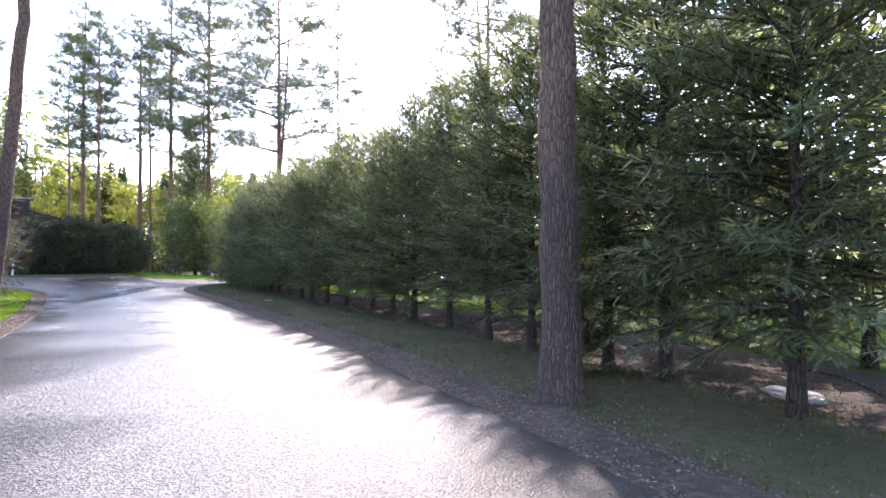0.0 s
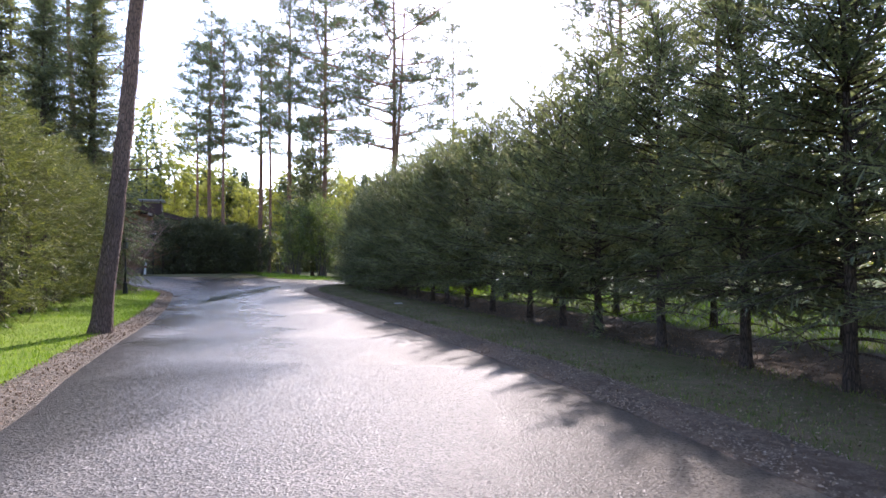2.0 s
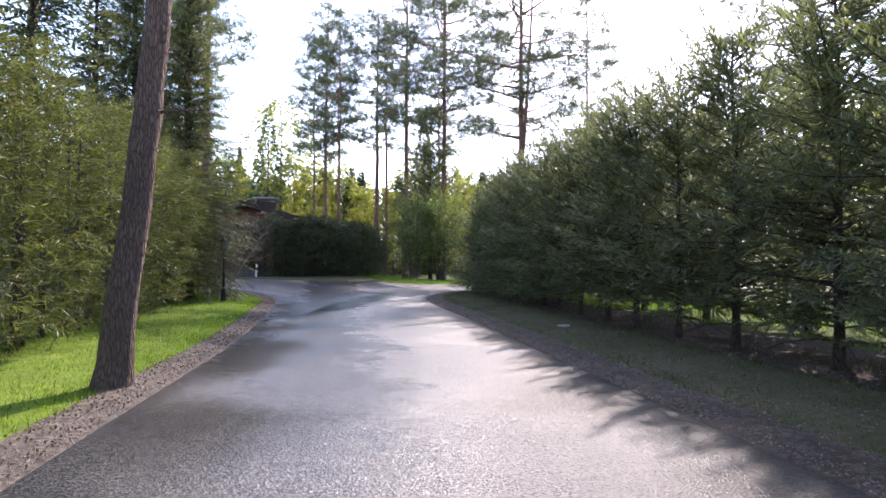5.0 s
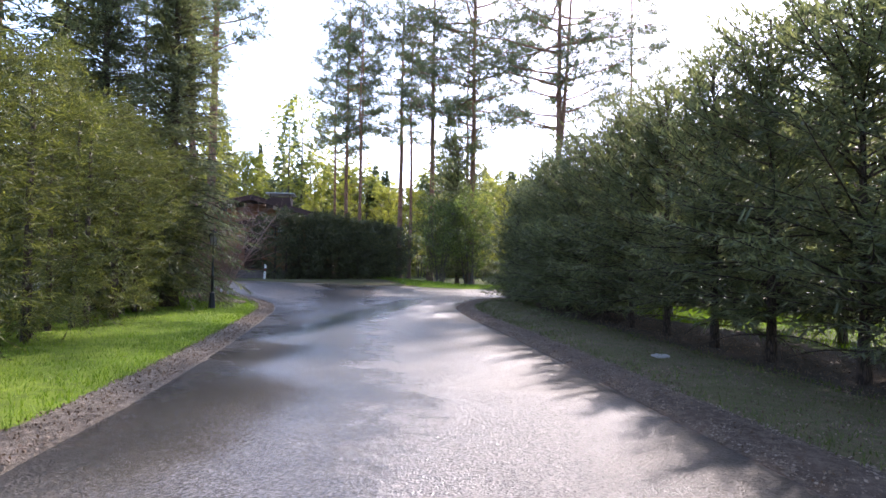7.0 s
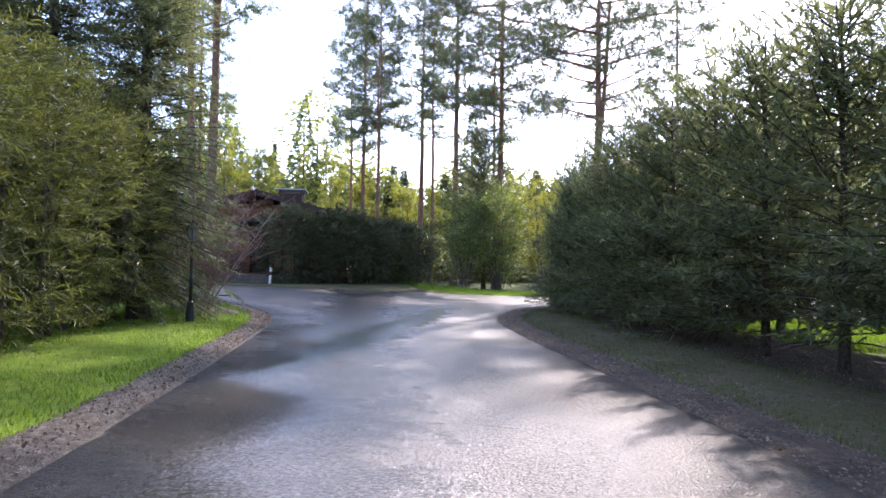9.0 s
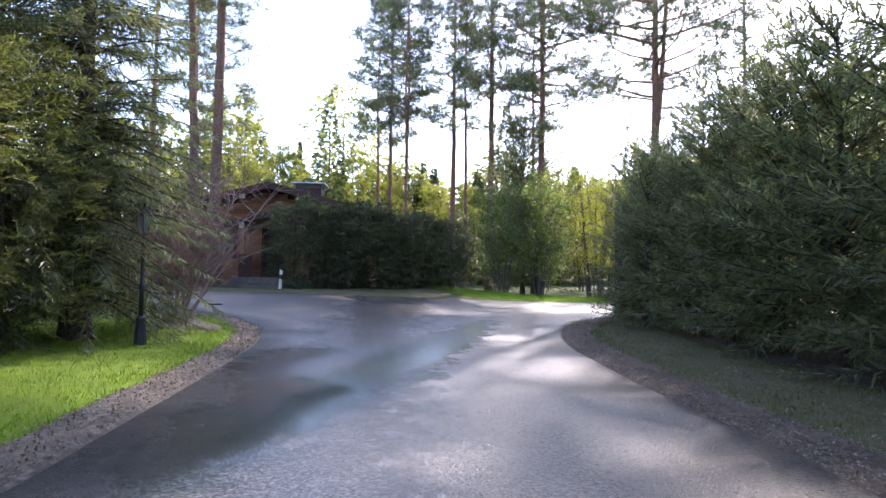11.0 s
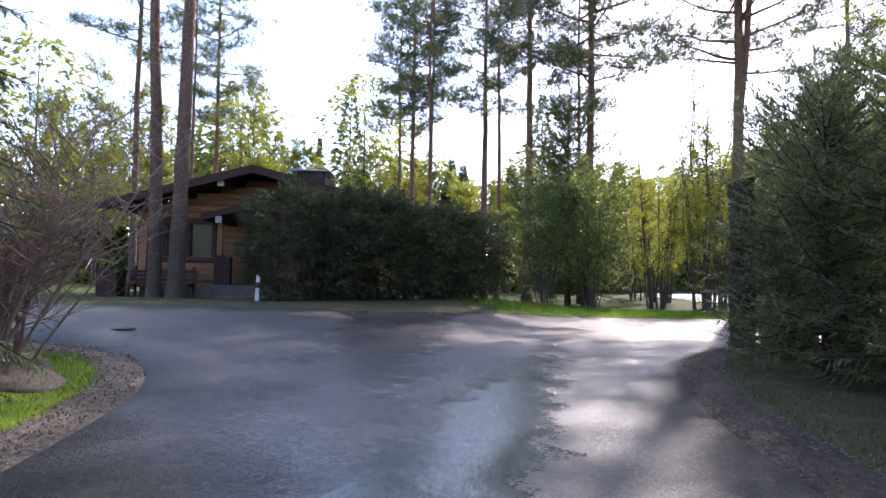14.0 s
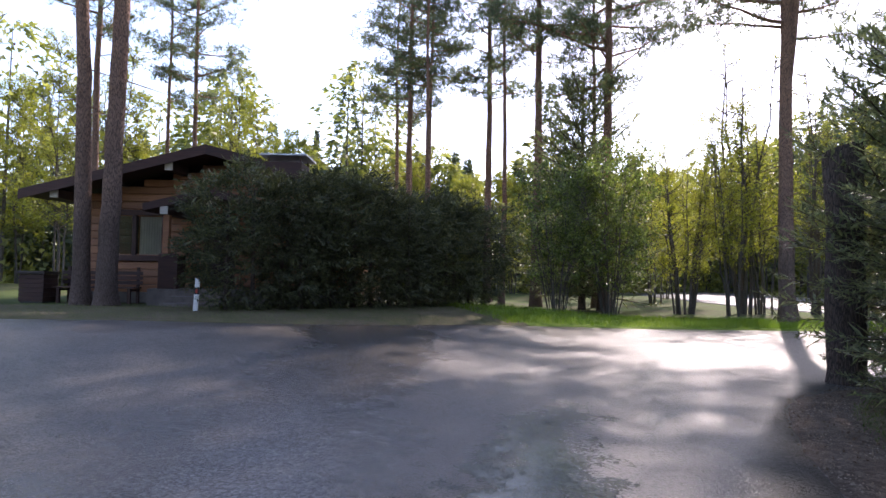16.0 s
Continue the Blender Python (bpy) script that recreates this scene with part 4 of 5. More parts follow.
BF = leafy(66, "birch_tree", 15.0, 3, 0.8, 20000, 0.125, M_BIRCH, M_BARK_THIN, 0.2, 3.6, 0.09, 30, 0.85)
tagged(place(BF, -40.0, 58.0, 30, 0.68), "birch in fresh yellow-green leaf beyond the pines", "tree", "birches in spring leaf")
tagged(place(BT, -46.0, 47.5), "birch in fresh yellow-green leaf behind the house", "tree", "birches in spring leaf")
for x, y, s in [(-50.5, 42.0, 1.0), (-54.0, 33.0, 1.0), (-45.5, 36.5, 0.8), (-10.6, 48.6, 0.8)]:
    put_copy(BT, x, y, rng.uniform(0, 360), s)
for x, y, s in [(-45.0, 66.0, 0.72), (-36.0, 66.0, 0.66), (-60.0, 40.0, 1.0), (-34.0, 60.0, 0.62), (-38.5, 63.0, 0.66), (-29.0, 64.0, 0.62), (-42.0, 56.0, 0.68), (-31.5, 62.0, 0.58), (-26.0, 60.0, 0.55), (-24.0, 66.0, 0.62), (-50.0, 55.0, 0.9),
                (-30.0, 105.0, 1.1), (-22.0, 98.0, 1.1), (-15.0, 88.0, 1.0), (-8.0, 82.0, 1.0), (0.0, 76.0, 1.0), (-38.0, 114.0, 1.2), (6.0, 72.0, 1.0), (-6.5, 56.5, 0.8)]:
    put_copy(BF, x, y, rng.uniform(0, 360), s)


# ---- far woods ----
def far_woods():
    """Distant mixed wood round the place: cones of drooping sprays and rounded leafy crowns."""
    rg = np.random.default_rng(71)
    dark, pale, wood = Bag(), Bag(), Bag()
    spots = []
    for line, count in (([(-75, 124), (-42, 116), (-23, 94), (-14, 82), (-4, 73), (14, 65)], 150), ([(-75, 30), (-66, 50), (-50, 66), (-36, 80), (-30, 86)], 90)):
        belt = dense(line, 1.0)
        for i in rg.integers(0, len(belt), count):
            spots.append((belt[i][0] + rg.uniform(0, 9), belt[i][1] + rg.uniform(0, 14), 1.0 if count > 100 else 0.7))
    while len(spots) < 560:
        a, d = rg.uniform(0, 2 * math.pi), rg.uniform(52, 128)
        x, y = -10 + d * math.cos(a), 22 + d * math.sin(a)
        if not inside(YARD, np.array([x]), np.array([y]))[0]:
            spots.append((x, y, 1.0))
    for x, y, grown in spots:
        tall = rg.uniform(13, 20) * grown
        con = rg.random() < 0.36
        wood.add(*tube_arrays([(x, y, -0.1), (x, y, tall * 0.5), (x, y, tall * 0.97)], [0.14, 0.1, 0.02], 5))
        m = 800
        if con:
            f = rg.random(m) ** 0.8
            r = (1 - f) * tall * 0.17 * rg.uniform(0.6, 1.05, m) + 0.1
            z = tall * (0.12 + 0.88 * f)
            sz = 0.85 * (1.1 - 0.6 * f)
        else:
            f = rg.random(m)
            r = tall * 0.22 * np.sqrt(np.clip(1 - (2 * f - 1) ** 2, 0.05, 1)) * rg.uniform(0.5, 1.1, m)
            z = tall * (0.2 + 0.8 * f)
            sz = np.full(m, 0.58)
        b = rg.uniform(0, 6.28, m)
        c = np.stack([x + r * np.cos(b), y + r * np.sin(b), z], 1)
        out = unit(np.stack([np.cos(b), np.sin(b), np.full(m, -0.35)], 1) + rg.normal(0, 0.35, (m, 3)))
        w = unit(np.cross(out, rg.normal(0, 1, (m, 3)))) * (sz * 0.3)[:, None]
        V = np.stack([c - w, c + w, c + out * sz[:, None]], 1).reshape(-1, 3)
        (dark if con else pale).add(V, np.arange(len(V)).reshape(-1, 3))
        # undergrowth at its foot
        m = 260
        b, r = rg.uniform(0, 6.28, m), 4.2 * np.sqrt(rg.random(m))
        c = np.stack([x + r * np.cos(b), y + r * np.sin(b), 3.2 * rg.random(m) ** 1.3], 1)
        out = unit(rg.normal(0, 1, (m, 3)) + np.array([0, 0, 0.5]))
        w = unit(np.cross(out, rg.normal(0, 1, (m, 3)))) * 0.17
        V = np.stack([c - w, c + w, c + out * 0.42], 1).reshape(-1, 3)
        pale.add(V, np.arange(len(V)).reshape(-1, 3))
    root = tagged(new("far_woods"), "distant mixed wood of spruce and budding birch", "woods", kind="stuff")
    tagged(child("conifer_crowns", dark.mesh("far_conifers", M_PINE), root), kind="stuff")
    tagged(child("leafy_crowns", pale.mesh("far_leafy", M_FARWOOD), root), kind="stuff")
    tagged(child("trunks", wood.mesh("far_trunks", M_BARK_THIN), root), kind="stuff")


far_woods()


# ---- grass, stones and litter ----
def scatter(line, lo, hi, n, seed, i0=0, i1=None):
    rg = np.random.default_rng(seed)
    ln = line[i0:i1]
    nrm = normals2(ln)
    k = rg.random(n) * (len(ln) - 1)
    a = k.astype(int)
    f = (k - a)[:, None]
    q = ln[a] * (1 - f) + ln[a + 1] * f + nrm[a] * rg.uniform(lo, hi, n)[:, None]
    return q, rg


def grass(name, q, rg, hgt, material, label, lift=0.03):
    n = len(q)
    z = ground_z(q[:, 0], q[:, 1]) + lift
    base = np.concatenate([q, z[:, None]], 1)
    a = rg.uniform(0, 6.28, n)
    w = np.stack([np.cos(a), np.sin(a), np.zeros(n)], 1) * 0.004 * rg.uniform(0.7, 1.8, n)[:, None]
    tall = hgt * rg.uniform(0.4, 1.3, n)
    tip = base + np.stack([rg.normal(0, 0.4, n) * tall, rg.normal(0, 0.4, n) * tall, tall], 1)
    V = np.stack([base - w, base + w, tip], 1).reshape(-1, 3)
    return tagged(new(name, mesh(name, V, np.arange(len(V)).reshape(-1, 3), material)), label, "grass", kind="stuff")


LI0, LI1 = 88, 205
q, rg = scatter(L_LINE, 0.42, 4.0, 74000, 81, LI0, LI1)
grass("lawn_grass", q, rg, 0.06, M_GRASS, "bright green spring lawn grass")
q, rg = scatter(F_LINE, 0.15, 3.6, 30000, 82, 106, 165)
grass("far_grass", q, rg, 0.14, M_GRASS, "bright green grass along the cross road")
q, rg = scatter(F_LINE, 0.3, 4.5, 12000, 89, 55, 112)
grass("far_verge_grass", q, rg, 0.05, M_GRASS_DULL, "thin trodden grass in front of the log house", 0.02)
q, rg = scatter(R_LINE, -2.4, -0.55, 34000, 83, 70, 212)
grass("verge_grass", q, rg, 0.05, M_GRASS_DULL, "thin mossy grass on the shaded verge", 0.02)
q, rg = scatter(R_LINE, -11.0, -5.0, 60000, 84, 70, 212)
grass("back_grass", q, rg, 0.12, M_GRASS, "sunlit grass behind the spruces", -0.04)


def stones(name, q, rg, size, material, label):
    """Small irregular stones, eight faces each."""
    n = len(q)
    d = np.array([(1, 0, 0), (0, 1, 0), (-1, 0, 0), (0, -1, 0), (0, 0, 1), (0, 0, -0.6)], float)
    s = size * rg.lognormal(0, 0.4, n)[:, None, None]
    v = d[None] * s * rg.uniform(0.6, 1.3, (n, 6, 1)) * np.array([1, 1, 0.6])
    a = rg.uniform(0, 6.28, n)
    ca, sa = np.cos(a)[:, None], np.sin(a)[:, None]
    v = np.stack([v[:, :, 0] * ca - v[:, :, 1] * sa, v[:, :, 0] * sa + v[:, :, 1] * ca, v[:, :, 2]], 2)
    z = ground_z(q[:, 0], q[:, 1]) + 0.025
    v = v + np.concatenate([q, z[:, None]], 1)[:, None, :]
    f = np.array([(0, 1, 4), (1, 2, 4), (2, 3, 4), (3, 0, 4), (1, 0, 5), (2, 1, 5), (3, 2, 5), (0, 3, 5)])
    F = (f[None] + (np.arange(n) * 6)[:, None, None]).reshape(-1, 3)
    return tagged(new(name, mesh(name, v.reshape(-1, 3), F, material)), label, "gravel", kind="stuff")


q, rg = scatter(L_LINE, 0.0, 0.5, 22000, 85, LI0, LI1)
stones("gravel_stones", q, rg, 0.0062, M_STONE, "small grey and brown stones beside the lane")
q, rg = scatter(R_LINE, -0.62, 0.03, 20000, 86, 70, 212)
stones("gravel_stones", q, rg, 0.0068, M_STONE, "small grey and brown stones along the shaded edge")


def litter(name, q, rg, size, label):
    z = ground_z(q[:, 0], q[:, 1]) + 0.04 + 0.01 * rg.random(len(q))
    V, F = leaf_quads(np.concatenate([q, z[:, None]], 1), size, rg, 2.5)
    return tagged(new(name, mesh(name, V, F, M_LEAFLIT)), label, "leaf litter", kind="stuff")


q, rg = scatter(R_LINE, -4.0, 0.05, 44000, 87, 70, 212)
litter("fallen_leaves", q, rg, 0.024, "dry brown leaves and bark scraps on the verge")
q, rg = scatter(L_LINE, 0.0, 0.48, 9000, 88, LI0, LI1)
litter("fallen_leaves", q, rg, 0.026, "dry brown leaves on the gravel edge")


# ---- garden lamp ----
def garden_lamp():
    root = tagged(new("garden_lamp"), "dark cast-iron garden lamp post with fluted foot", "lamp")
    part("foot", lathe([(0.115, 0), (0.115, 0.05), (0.10, 0.07), (0.095, 0.1), (0.085, 0.3), (0.06, 0.44), (0.068, 0.46), (0.068, 0.5), (0.045, 0.53)], 48, 12, 0.14), M_IRON, root, smooth=True)
    part("pole", lathe([(0.038, 0.5), (0.034, 0.95), (0.044, 0.97), (0.044, 1.0), (0.03, 1.03), (0.027, 1.75), (0.045, 1.78), (0.03, 1.82)], 20), M_IRON, root, smooth=True)
    for i in range(3):
        s = np.linspace(0, 1, 22)
        ang = s * 4.2
        rr = 0.02 + 0.13 * (1 - s)
        a = i * 2.094
        loc = np.stack([(0.16 - rr * np.cos(ang)) * math.cos(a), (0.16 - rr * np.cos(ang)) * math.sin(a), 1.72 + rr * np.sin(ang)], 1)
        v, qd = tube_arrays(loc, np.full(22, 0.008), 6)
        child("scroll", mesh("scroll", v, qd, M_IRON, True), root)
    part("lantern_glass", lathe([(0.07, 1.84), (0.115, 2.08)], 6), M_LAMPGLASS, root, "frosted lantern glass")
    cage = bmesh.new()
    for i in range(6):
        a = i * math.pi / 3
        p = [(0.074 * math.cos(a), 0.074 * math.sin(a), 1.83), (0.12 * math.cos(a), 0.12 * math.sin(a), 2.09)]
        v, qd = tube_arrays(p, [0.007, 0.007], 5)
        vs = [cage.verts.new(c) for c in v]
        for f in qd:
            cage.faces.new([vs[int(t)] for t in f])
    part("cage", cage, M_IRON, root)
    part("roof", lathe([(0.15, 2.08), (0.14, 2.1), (0.06, 2.2), (0.03, 2.22), (0.02, 2.27), (0.004, 2.3)], 6), M_IRON, root)
    return root


place(garden_lamp(), -17.25, 20.8, 20, 0.93)


# ---- delineator post ----
def marker_post():
    root = tagged(new("marker_post"), "white plastic roadside marker post with dark band", "marker post")
    part("body", box(-0.05, -0.02, 0, 0.05, 0.02, 0.42, 0.012), M_WHITE, root)
    part("band", box(-0.049, -0.019, 0.422, 0.049, 0.019, 0.56, 0.01), M_BLACK, root, "black band")
    part("reflector", box(-0.02, -0.025, 0.45, 0.02, -0.0205, 0.54, 0.001), M_RED, root, "red reflector")
    bm = box(-0.05, -0.02, 0.562, 0.05, 0.02, 0.76, 0.012)
    for v in bm.verts:
        if v.co.z > 0.7:
            v.co.z -= (v.co.x + 0.05) * 0.6
    part("top", bm, M_WHITE, root)
    return root


place(marker_post(), -24.4, 30.3, 35).rotation_euler[1] += 0.05


# ---- sawn trunk at the row's end ----
def sawn_trunk():
    rg = np.random.default_rng(91)
    root = tagged(new("sawn_trunk"), "dark sawn-off trunk standing at the end of the spruces", "tree trunk")
    pts = stem_points(3.15, (-0.01, 0), 0.02, 26, rg, 0.012)
    v, qd = tube_arrays(pts, 0.225 + 0.03 * np.exp(-pts[:, 2] / 0.2) - 0.012 * np.cos(pts[:, 2] * 3), 22, 0.025, rg)
    v[-22:, 2] += v[-22:, 0] * 0.25
    child("bark", mesh("sawn_bark", v, qd, M_BARK_SPRUCE, True), root)
    top = v[-22:]
    cap = np.concatenate([top * np.array([0.985, 0.985, 1]), [top.mean(0)]])
    child("cut_face", mesh("sawn_cut", cap, [(i, (i + 1) % 22, 22) for i in range(22)], M_DARKWOOD), root, "weathered cut face")
    return root


place(sawn_trunk(), -13.35, 32.6)


# ---- log house ----
HOUSE = pose(-31.38, 31.11, 0.42, 0, 0, math.degrees(math.atan2(0.568, 0.823)))
# own axes: x along the front to the right, y into the house, z up from the yard


def log_house():
    root = tagged(new("log_house"), "low log house with stained timber walls and dark roof", "house")
    root.matrix_basis = HOUSE
    W, DEP = 8.0, 9.0
    FL, EAVE = 0.5, 2.75
    WX0, WX1, WZ0, WZ1 = 0.8, 2.36, 1.36, 2.5
    DX0, DX1, DZ1 = 3.55, 4.45, 2.55
    RIDGE_X, RIDGE_Z, TIP_X, TIP_Z = 4.0, 4.3, -0.95, 3.02
    part("foundation", box(-0.02, -0.02, -0.15, W + 0.02, DEP, 0.32, 0.01), M_CONCRETE, root, "rough concrete plinth")
    course = 0.215

    def roof_under(x):
        return RIDGE_Z - 0.18 - abs(x - RIDGE_X) * (RIDGE_Z - TIP_Z) / (RIDGE_X - TIP_X)

    def log(x0, x1, z, y0=0.0, y1=0.16):
        part("log", box(x0, y0, z + 0.004, x1, y1, z + course - 0.004, 0.022), M_LOG, root)

    z = 0.32
    while z < roof_under(RIDGE_X) - course:
        half = (roof_under(RIDGE_X) - (z + course)) / ((RIDGE_Z - TIP_Z) / (RIDGE_X - TIP_X))
        a, b = max(0.0, RIDGE_X - half), min(W, RIDGE_X + half)
        spans = [(a, b)]
        for (h0, h1, z0, z1) in ((WX0, WX1, WZ0, WZ1), (DX0, DX1, 0.5, DZ1)):
            if z + course * 0.5 > z0 and z + course * 0.5 < z1:
                nxt = []
                for s0, s1 in spans:
                    if h0 > s0 and h1 < s1:
                        nxt += [(s0, h0), (h1, s1)]
                    else:
                        nxt.append((s0, s1))
                spans = nxt
        for s0, s1 in spans:
            if s1 - s0 > 0.15:
                log(s0, s1, z)
        if z < EAVE:
            part("side_log", box(0.0, 0.165, z + 0.004, 0.16, DEP, z + course - 0.004, 0.022), M_LOG, root)
            part("side_log", box(W - 0.16, 0.165, z + 0.004, W, DEP, z + course - 0.004, 0.022), M_LOG, root)
        z += course
    part("back_wall", box(0.165, DEP - 0.16, 0.32, W - 0.165, DEP, EAVE, 0.01), M_LOG, root)
    part("corner_post", box(-0.06, -0.08, 0.32, 0.2, -0.004, EAVE + 0.12, 0.02), M_LOG, root)
    part("corner_post", box(W - 0.2, -0.08, 0.32, W + 0.06, -0.004, EAVE - 0.1, 0.02), M_LOG, root)
    part("room_partition", box(0.2, 3.2, 0.33, W - 0.2, 3.3, 2.9), M_ROOM, root)
    part("room_floor", box(0.17, 0.17, 0.33, W - 0.17, DEP - 0.17, 0.5), M_ROOM, root)
    # roof: two slopes, with deep verge boards
    for sx in (-1, 1):
        run = (RIDGE_X - TIP_X)
        for nm, th, y0, y1, mat, drop in (("roof_slope", 0.1, -1.15, DEP + 0.6, M_ROOF, 0.0), ("verge_board", 0.26, -1.2, -1.153, M_DARKWOOD, 0.02)):
            bm = bmesh.new()
            vs = []
            for yy in (y0, y1):
                for xx, zz in ((0, RIDGE_Z), (sx * run, TIP_Z)):
                    for dz in (0, -th):
                        vs.append(bm.verts.new((RIDGE_X + xx, yy, zz + dz + drop)))
            for f in ((0, 2, 3, 1), (4, 5, 7, 6), (0, 4, 6, 2), (1, 3, 7, 5), (2, 6, 7, 3), (0, 1, 5, 4)):
                bm.faces.new([vs[i] for i in f])
            bmesh.ops.recalc_face_normals(bm, faces=bm.faces)
            part(nm, bm, mat, root)
        bm = bmesh.new()
        vs = [bm.verts.new((RIDGE_X + sx * xx, yy, RIDGE_Z - 0.115 - xx * (RIDGE_Z - TIP_Z) / run + dz)) for yy in (-1.14, -0.01) for xx in (0.02, run - 0.03) for dz in (0, -0.025)]
        for f in ((0, 2, 3, 1), (4, 5, 7, 6), (0, 4, 6, 2), (1, 3, 7, 5), (2, 6, 7, 3), (0, 1, 5, 4)):
            bm.faces.new([vs[i] for i in f])
        bmesh.ops.recalc_face_normals(bm, faces=bm.faces)
        part("soffit", bm, M_DARKWOOD, root)
    for px_ in (-0.1, 2.95, 5.2, 7.9):
        zt = roof_under(px_) + 0.03
        part("purlin", box(px_ - 0.11, -1.0, zt - 0.24, px_ + 0.11, -0.005, zt, 0.012), M_DARKWOOD, root)
        part("purlin_end", box(px_ - 0.11, -1.04, zt - 0.24, px_ + 0.11, -1.003, zt, 0.008), M_PALEWOOD, root, "pale painted purlin end")
    # window
    win = part("window", box(WX0 - 0.14, -0.06, WZ1, WX1 + 0.14, 0.08, WZ1 + 0.16, 0.01), M_DARKWOOD, root, "dark framed window with pale curtain")
    part("sill", box(WX0 - 0.18, -0.1, WZ0 - 0.16, WX1 + 0.18, 0.08, WZ0, 0.01), M_DARKWOOD, win)
    for xx in (WX0 - 0.14, (WX0 + WX1) / 2 - 0.06, WX1):
        part("jamb", box(xx, -0.055, WZ0 + 0.002, xx + (0.12 if xx != WX1 else 0.14), 0.08, WZ1 - 0.002, 0.008), M_DARKWOOD_Z, win)
    for a, b in ((WX0 - 0.018, (WX0 + WX1) / 2 - 0.062), ((WX0 + WX1) / 2 + 0.062, WX1 - 0.002)):
        pane = part("pane", box(a, 0.02, WZ0 + 0.004, b, 0.03, WZ1 - 0.004), M_GLASS, win)
        pane.visible_shadow = False
    bm = bmesh.new()
    prev = None
    for i in range(60):
        x = (WX0 + WX1) / 2 + (WX1 - WX0) * 0.5 * i / 59
        y = 0.3 + 0.03 * math.sin(i * 1.1)
        cur = (bm.verts.new((x, y, WZ0 - 0.1)), bm.verts.new((x, y, WZ1 + 0.05)))
        if prev:
            bm.faces.new((prev[0], cur[0], cur[1], prev[1]))
        prev = cur
    bmesh.ops.solidify(bm, geom=bm.faces[:], thickness=0.006)
    part("curtain", bm, M_CURTAIN, win, "pale gathered curtain", smooth=True)
    # door and entrance canopy
    door = part("door", box(DX0 + 0.06, 0.06, 0.5, DX1 - 0.06, 0.12, DZ1 - 0.06, 0.008), M_DARKWOOD_Z, root, "dark stained plank door")
    for a, b, c, d in ((DX0, DX0 + 0.058, 0.5, DZ1), (DX1 - 0.058, DX1, 0.5, DZ1)):
        part("jamb", box(a, -0.03, c, b, 0.14, d, 0.006), M_DARKWOOD_Z, door)
    part("handle", box(DX0 + 0.12, 0.02, 1.45, DX0 + 0.16, 0.058, 1.62, 0.008), M_METAL, door, "metal handle")
    cx, cz = 4.3, 3.1
    for sx in (-1, 1):
        bm = bmesh.new()
        vs = [bm.verts.new((cx + sx * xx, yy, cz - xx * 0.24 + dz)) for yy in (-1.55, -0.02) for xx in (0.0, 1.75) for dz in (0, -0.2)]
        for f in ((0, 2, 3, 1), (4, 5, 7, 6), (0, 4, 6, 2), (1, 3, 7, 5), (2, 6, 7, 3), (0, 1, 5, 4)):
            bm.faces.new([vs[i] for i in f])
        bmesh.ops.recalc_face_normals(bm, faces=bm.faces)
        part("canopy", bm, M_DARKWOOD, root, "dark timber entrance canopy")
        part("canopy_beam", box(cx + sx * 1.2 - 0.1, -1.5, cz - 0.7, cx + sx * 1.2 + 0.1, -0.085, cz - 0.49, 0.01), M_DARKWOOD, root)
        part("beam_end", box(cx + sx * 1.2 - 0.1, -1.54, cz - 0.7, cx + sx * 1.2 + 0.1, -1.503, cz - 0.49, 0.008), M_PALEWOOD, root, "pale painted beam end")
        part("canopy_post", box(cx + sx * 1.2 - 0.08, -1.38, 0.47, cx + sx * 1.2 + 0.08, -1.22, cz - 0.7, 0.012), M_LOG, root)
    part("porch_panel", box(3.02, -1.44, 0.47, 3.1, -0.1, 1.35, 0.01), M_DARKWOOD, root, "dark boarded porch side")
    part("porch_front", box(3.0, -1.53, 0.47, 3.5, -1.45, 1.38, 0.01), M_DARKWOOD, root, "dark boarded porch front")
    part("porch_floor", box(2.75, -1.55, -0.15, 5.8, -0.03, 0.465, 0.01), M_STEP, root)
    for i in range(3):
        part("step", box(3.5, -1.55 - 0.3 * (3 - i), -0.1, 4.9, -1.553 - 0.3 * (2 - i), 0.465 - 0.155 * (3 - i) + 0.0775 + 0.07, 0.012), M_STEP, root, "worn stone step")
    # roof vent
    vent = part("roof_vent", box(4.3, 3.2, 3.9, 5.5, 4.4, 4.72, 0.01), M_DARKWOOD, root, "boxed roof vent with metal cap")
    for x, y in ((4.32, 3.22), (5.42, 3.22), (4.32, 4.32), (5.42, 4.32)):
        part("vent_post", box(x, y, 4.722, x + 0.06, y + 0.06, 4.9), M_DARKWOOD_Z, vent)
    bm = box(4.1, 3.0, 4.902, 5.7, 4.6, 4.96, 0.0)
    part("vent_cap", bm, M_METAL, vent, "grey sheet metal cap")
    return root


log_house()


def on_house(ob, x, y, z=0.02, turn=0.0):
    ob.matrix_basis = HOUSE @ pose(x, y, z, 0, 0, turn)
    return ob


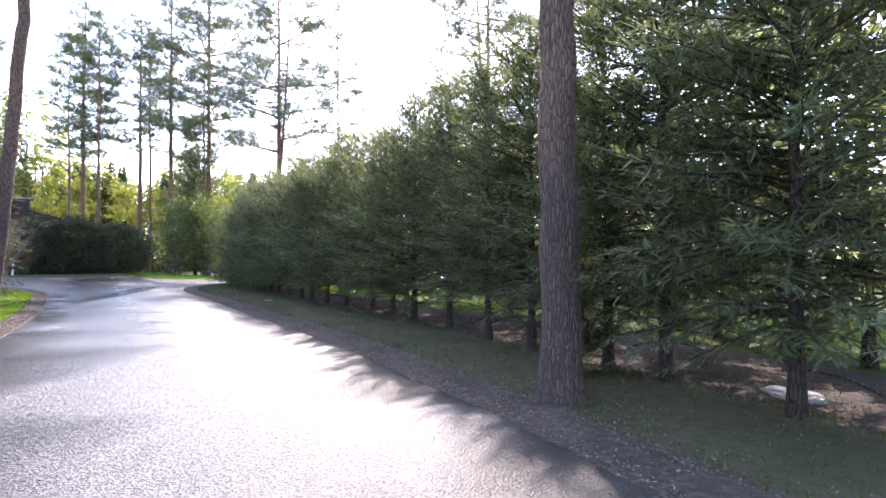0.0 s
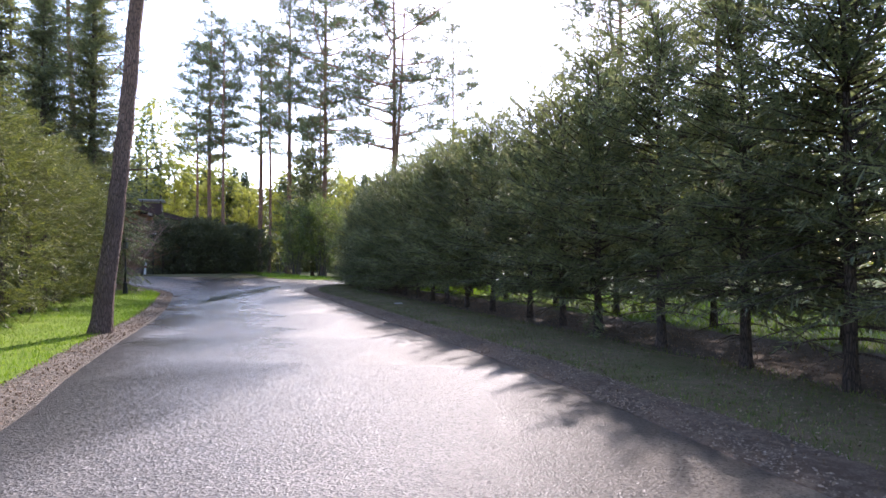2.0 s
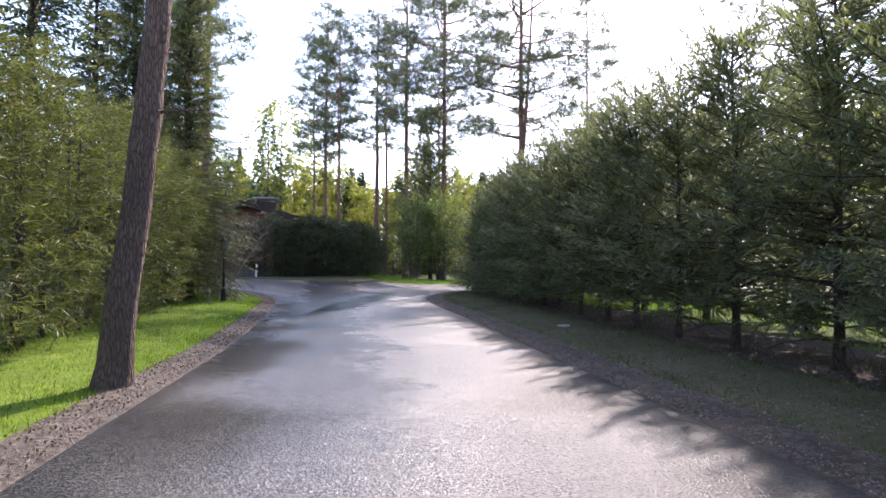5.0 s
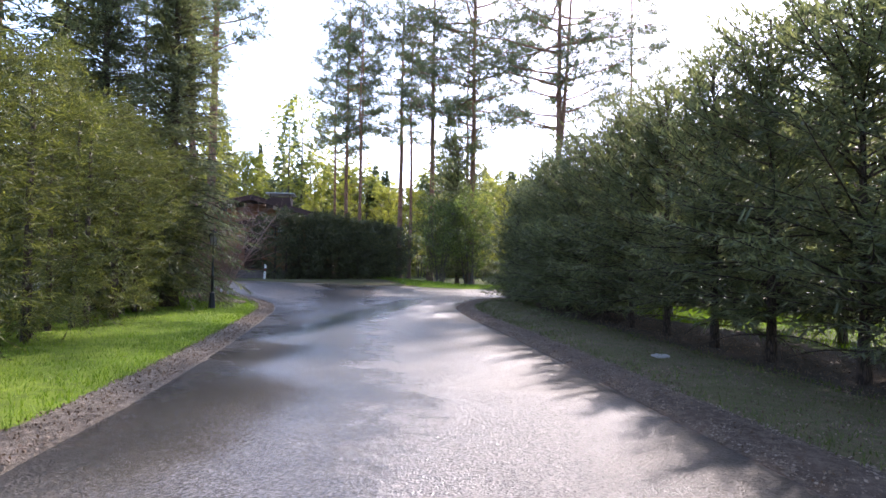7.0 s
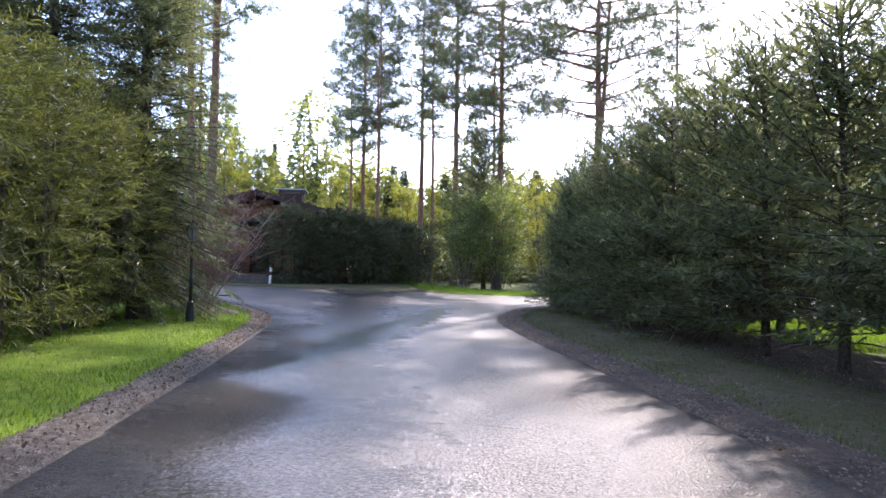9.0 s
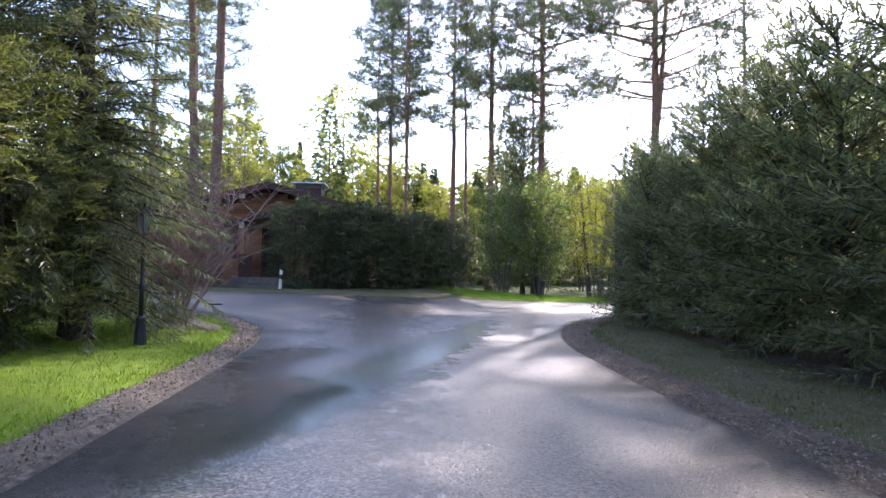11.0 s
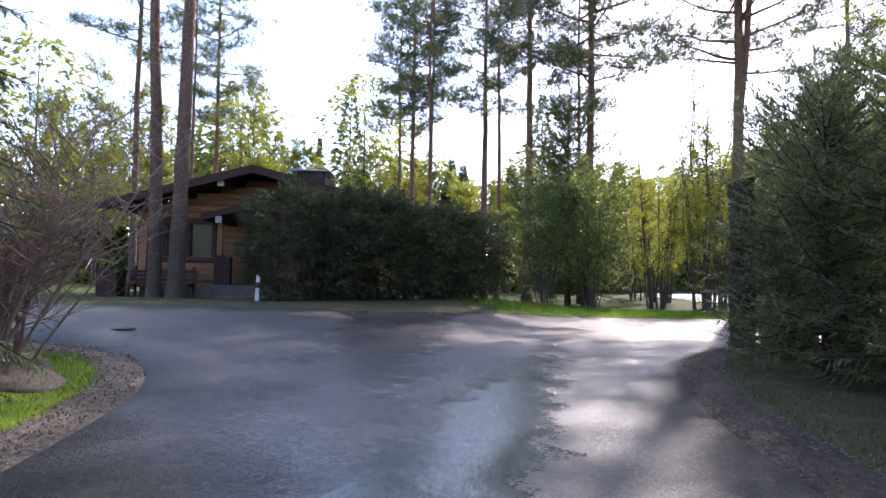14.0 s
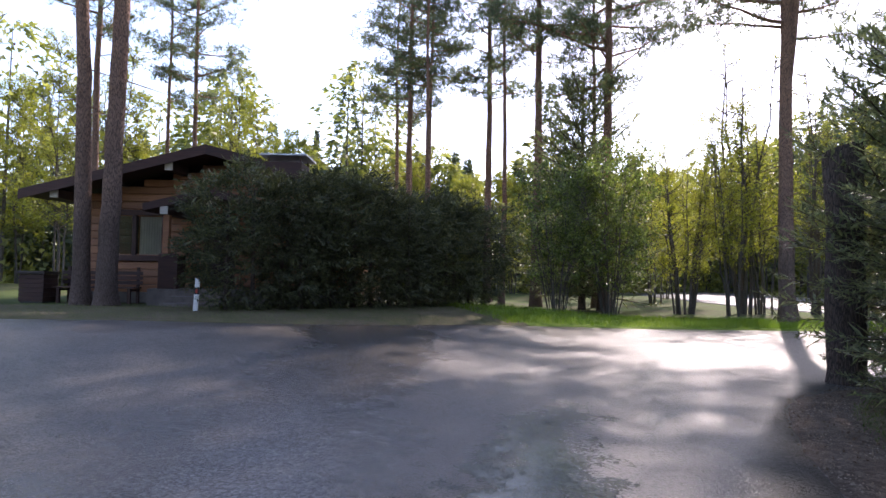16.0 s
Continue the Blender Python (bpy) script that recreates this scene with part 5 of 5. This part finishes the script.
def bench():
    root = tagged(new("bench"), "dark red slatted wooden bench against the log wall", "bench")
    for i in range(4):
        part("seat_slat", box(-1.1, -0.2 + i * 0.11, 0.42, 1.1, -0.105 + i * 0.11, 0.455, 0.008), M_DARKWOOD, root)
    for i in range(3):
        part("back_slat", box(-1.1, 0.25, 0.52 + i * 0.13, 1.1, 0.285, 0.62 + i * 0.13, 0.008), M_DARKWOOD, root)
    for x in (-0.95, 0.95):
        part("leg", box(x - 0.04, -0.18, 0, x + 0.04, -0.1, 0.418, 0.006), M_DARKWOOD_Z, root)
        part("leg", box(x - 0.04, 0.288, 0, x + 0.04, 0.34, 1.0, 0.009), M_DARKWOOD_Z, root)
        part("rail", box(x - 0.03, -0.098, 0.34, x + 0.03, 0.286, 0.4, 0.006), M_DARKWOOD, root)
    return root


def bin_box():
    root = tagged(new("litter_bin"), "dark lidded wooden bin at the house corner", "bin")
    for i in range(6):
        part("board", box(-0.33, -0.3, 0.05 + i * 0.12, 0.33, 0.3, 0.165 + i * 0.12, 0.01), M_DARKWOOD, root)
    part("lid", box(-0.37, -0.34, 0.772, 0.37, 0.34, 0.85, 0.02), M_ROOF, root, "dark sheet lid")
    part("foot", box(-0.3, -0.27, 0, 0.3, 0.27, 0.048, 0.004), M_BLACK, root)
    return root


on_house(bench(), 1.0, -0.75)
on_house(bin_box(), -0.55, -0.8)


# ---- covers and slabs ----
def manhole_cover():
    root = tagged(new("manhole_cover"), "round cast-iron manhole cover set in the asphalt", "manhole cover")
    part("ring", lathe([(0.40, -0.05), (0.40, 0.008), (0.385, 0.012), (0.34, 0.012), (0.335, 0.004), (0.335, -0.05)], 40), M_IRON, root)
    lid = part("lid", lathe([(0.325, -0.04), (0.325, 0.008), (0.31, 0.011), (0.02, 0.013)], 40), M_IRON, root)
    for i in range(8):
        bm = box(0.08, -0.016, 0.0135, 0.27, 0.016, 0.02, 0.003)
        part("rib", bm, M_IRON, lid, m=pose(0, 0, 0, 0, 0, i * 45))
    return root


def stone_slab(seed, r):
    rg = np.random.default_rng(seed)
    bm = lathe([(r * 0.97, -0.03), (r, 0.03), (r * 0.94, 0.055), (r * 0.3, 0.06)], 18)
    for v in bm.verts:
        a = math.atan2(v.co.y, v.co.x)
        k_ = 1 + 0.12 * math.sin(a * 2 + seed) + 0.06 * math.sin(a * 5 + seed * 2)
        v.co.x *= k_ * 1.3
        v.co.y *= k_ * 0.9
        v.co.z += 0.004 * rg.normal()
    root = tagged(new("stone_slab"), "flat pale concrete slab lying in the shaded verge", "slab", "slabs in the verge")
    part("slab", bm, M_SLAB, root, smooth=False)
    return root


M_SLAB = plain("pale_concrete", (0.34, 0.32, 0.29), 0.9, 0.0, 0.25, 5.0, 0.5)
place(manhole_cover(), -21.25, 25.2, 20, 0.45, 0.0)
for k, (x, y, r) in enumerate([(3.35, 5.75, 0.24), (-6.1, 18.2, 0.13)]):
    place(stone_slab(k + 3, r), x, y, 120, 1.0, 0.0)
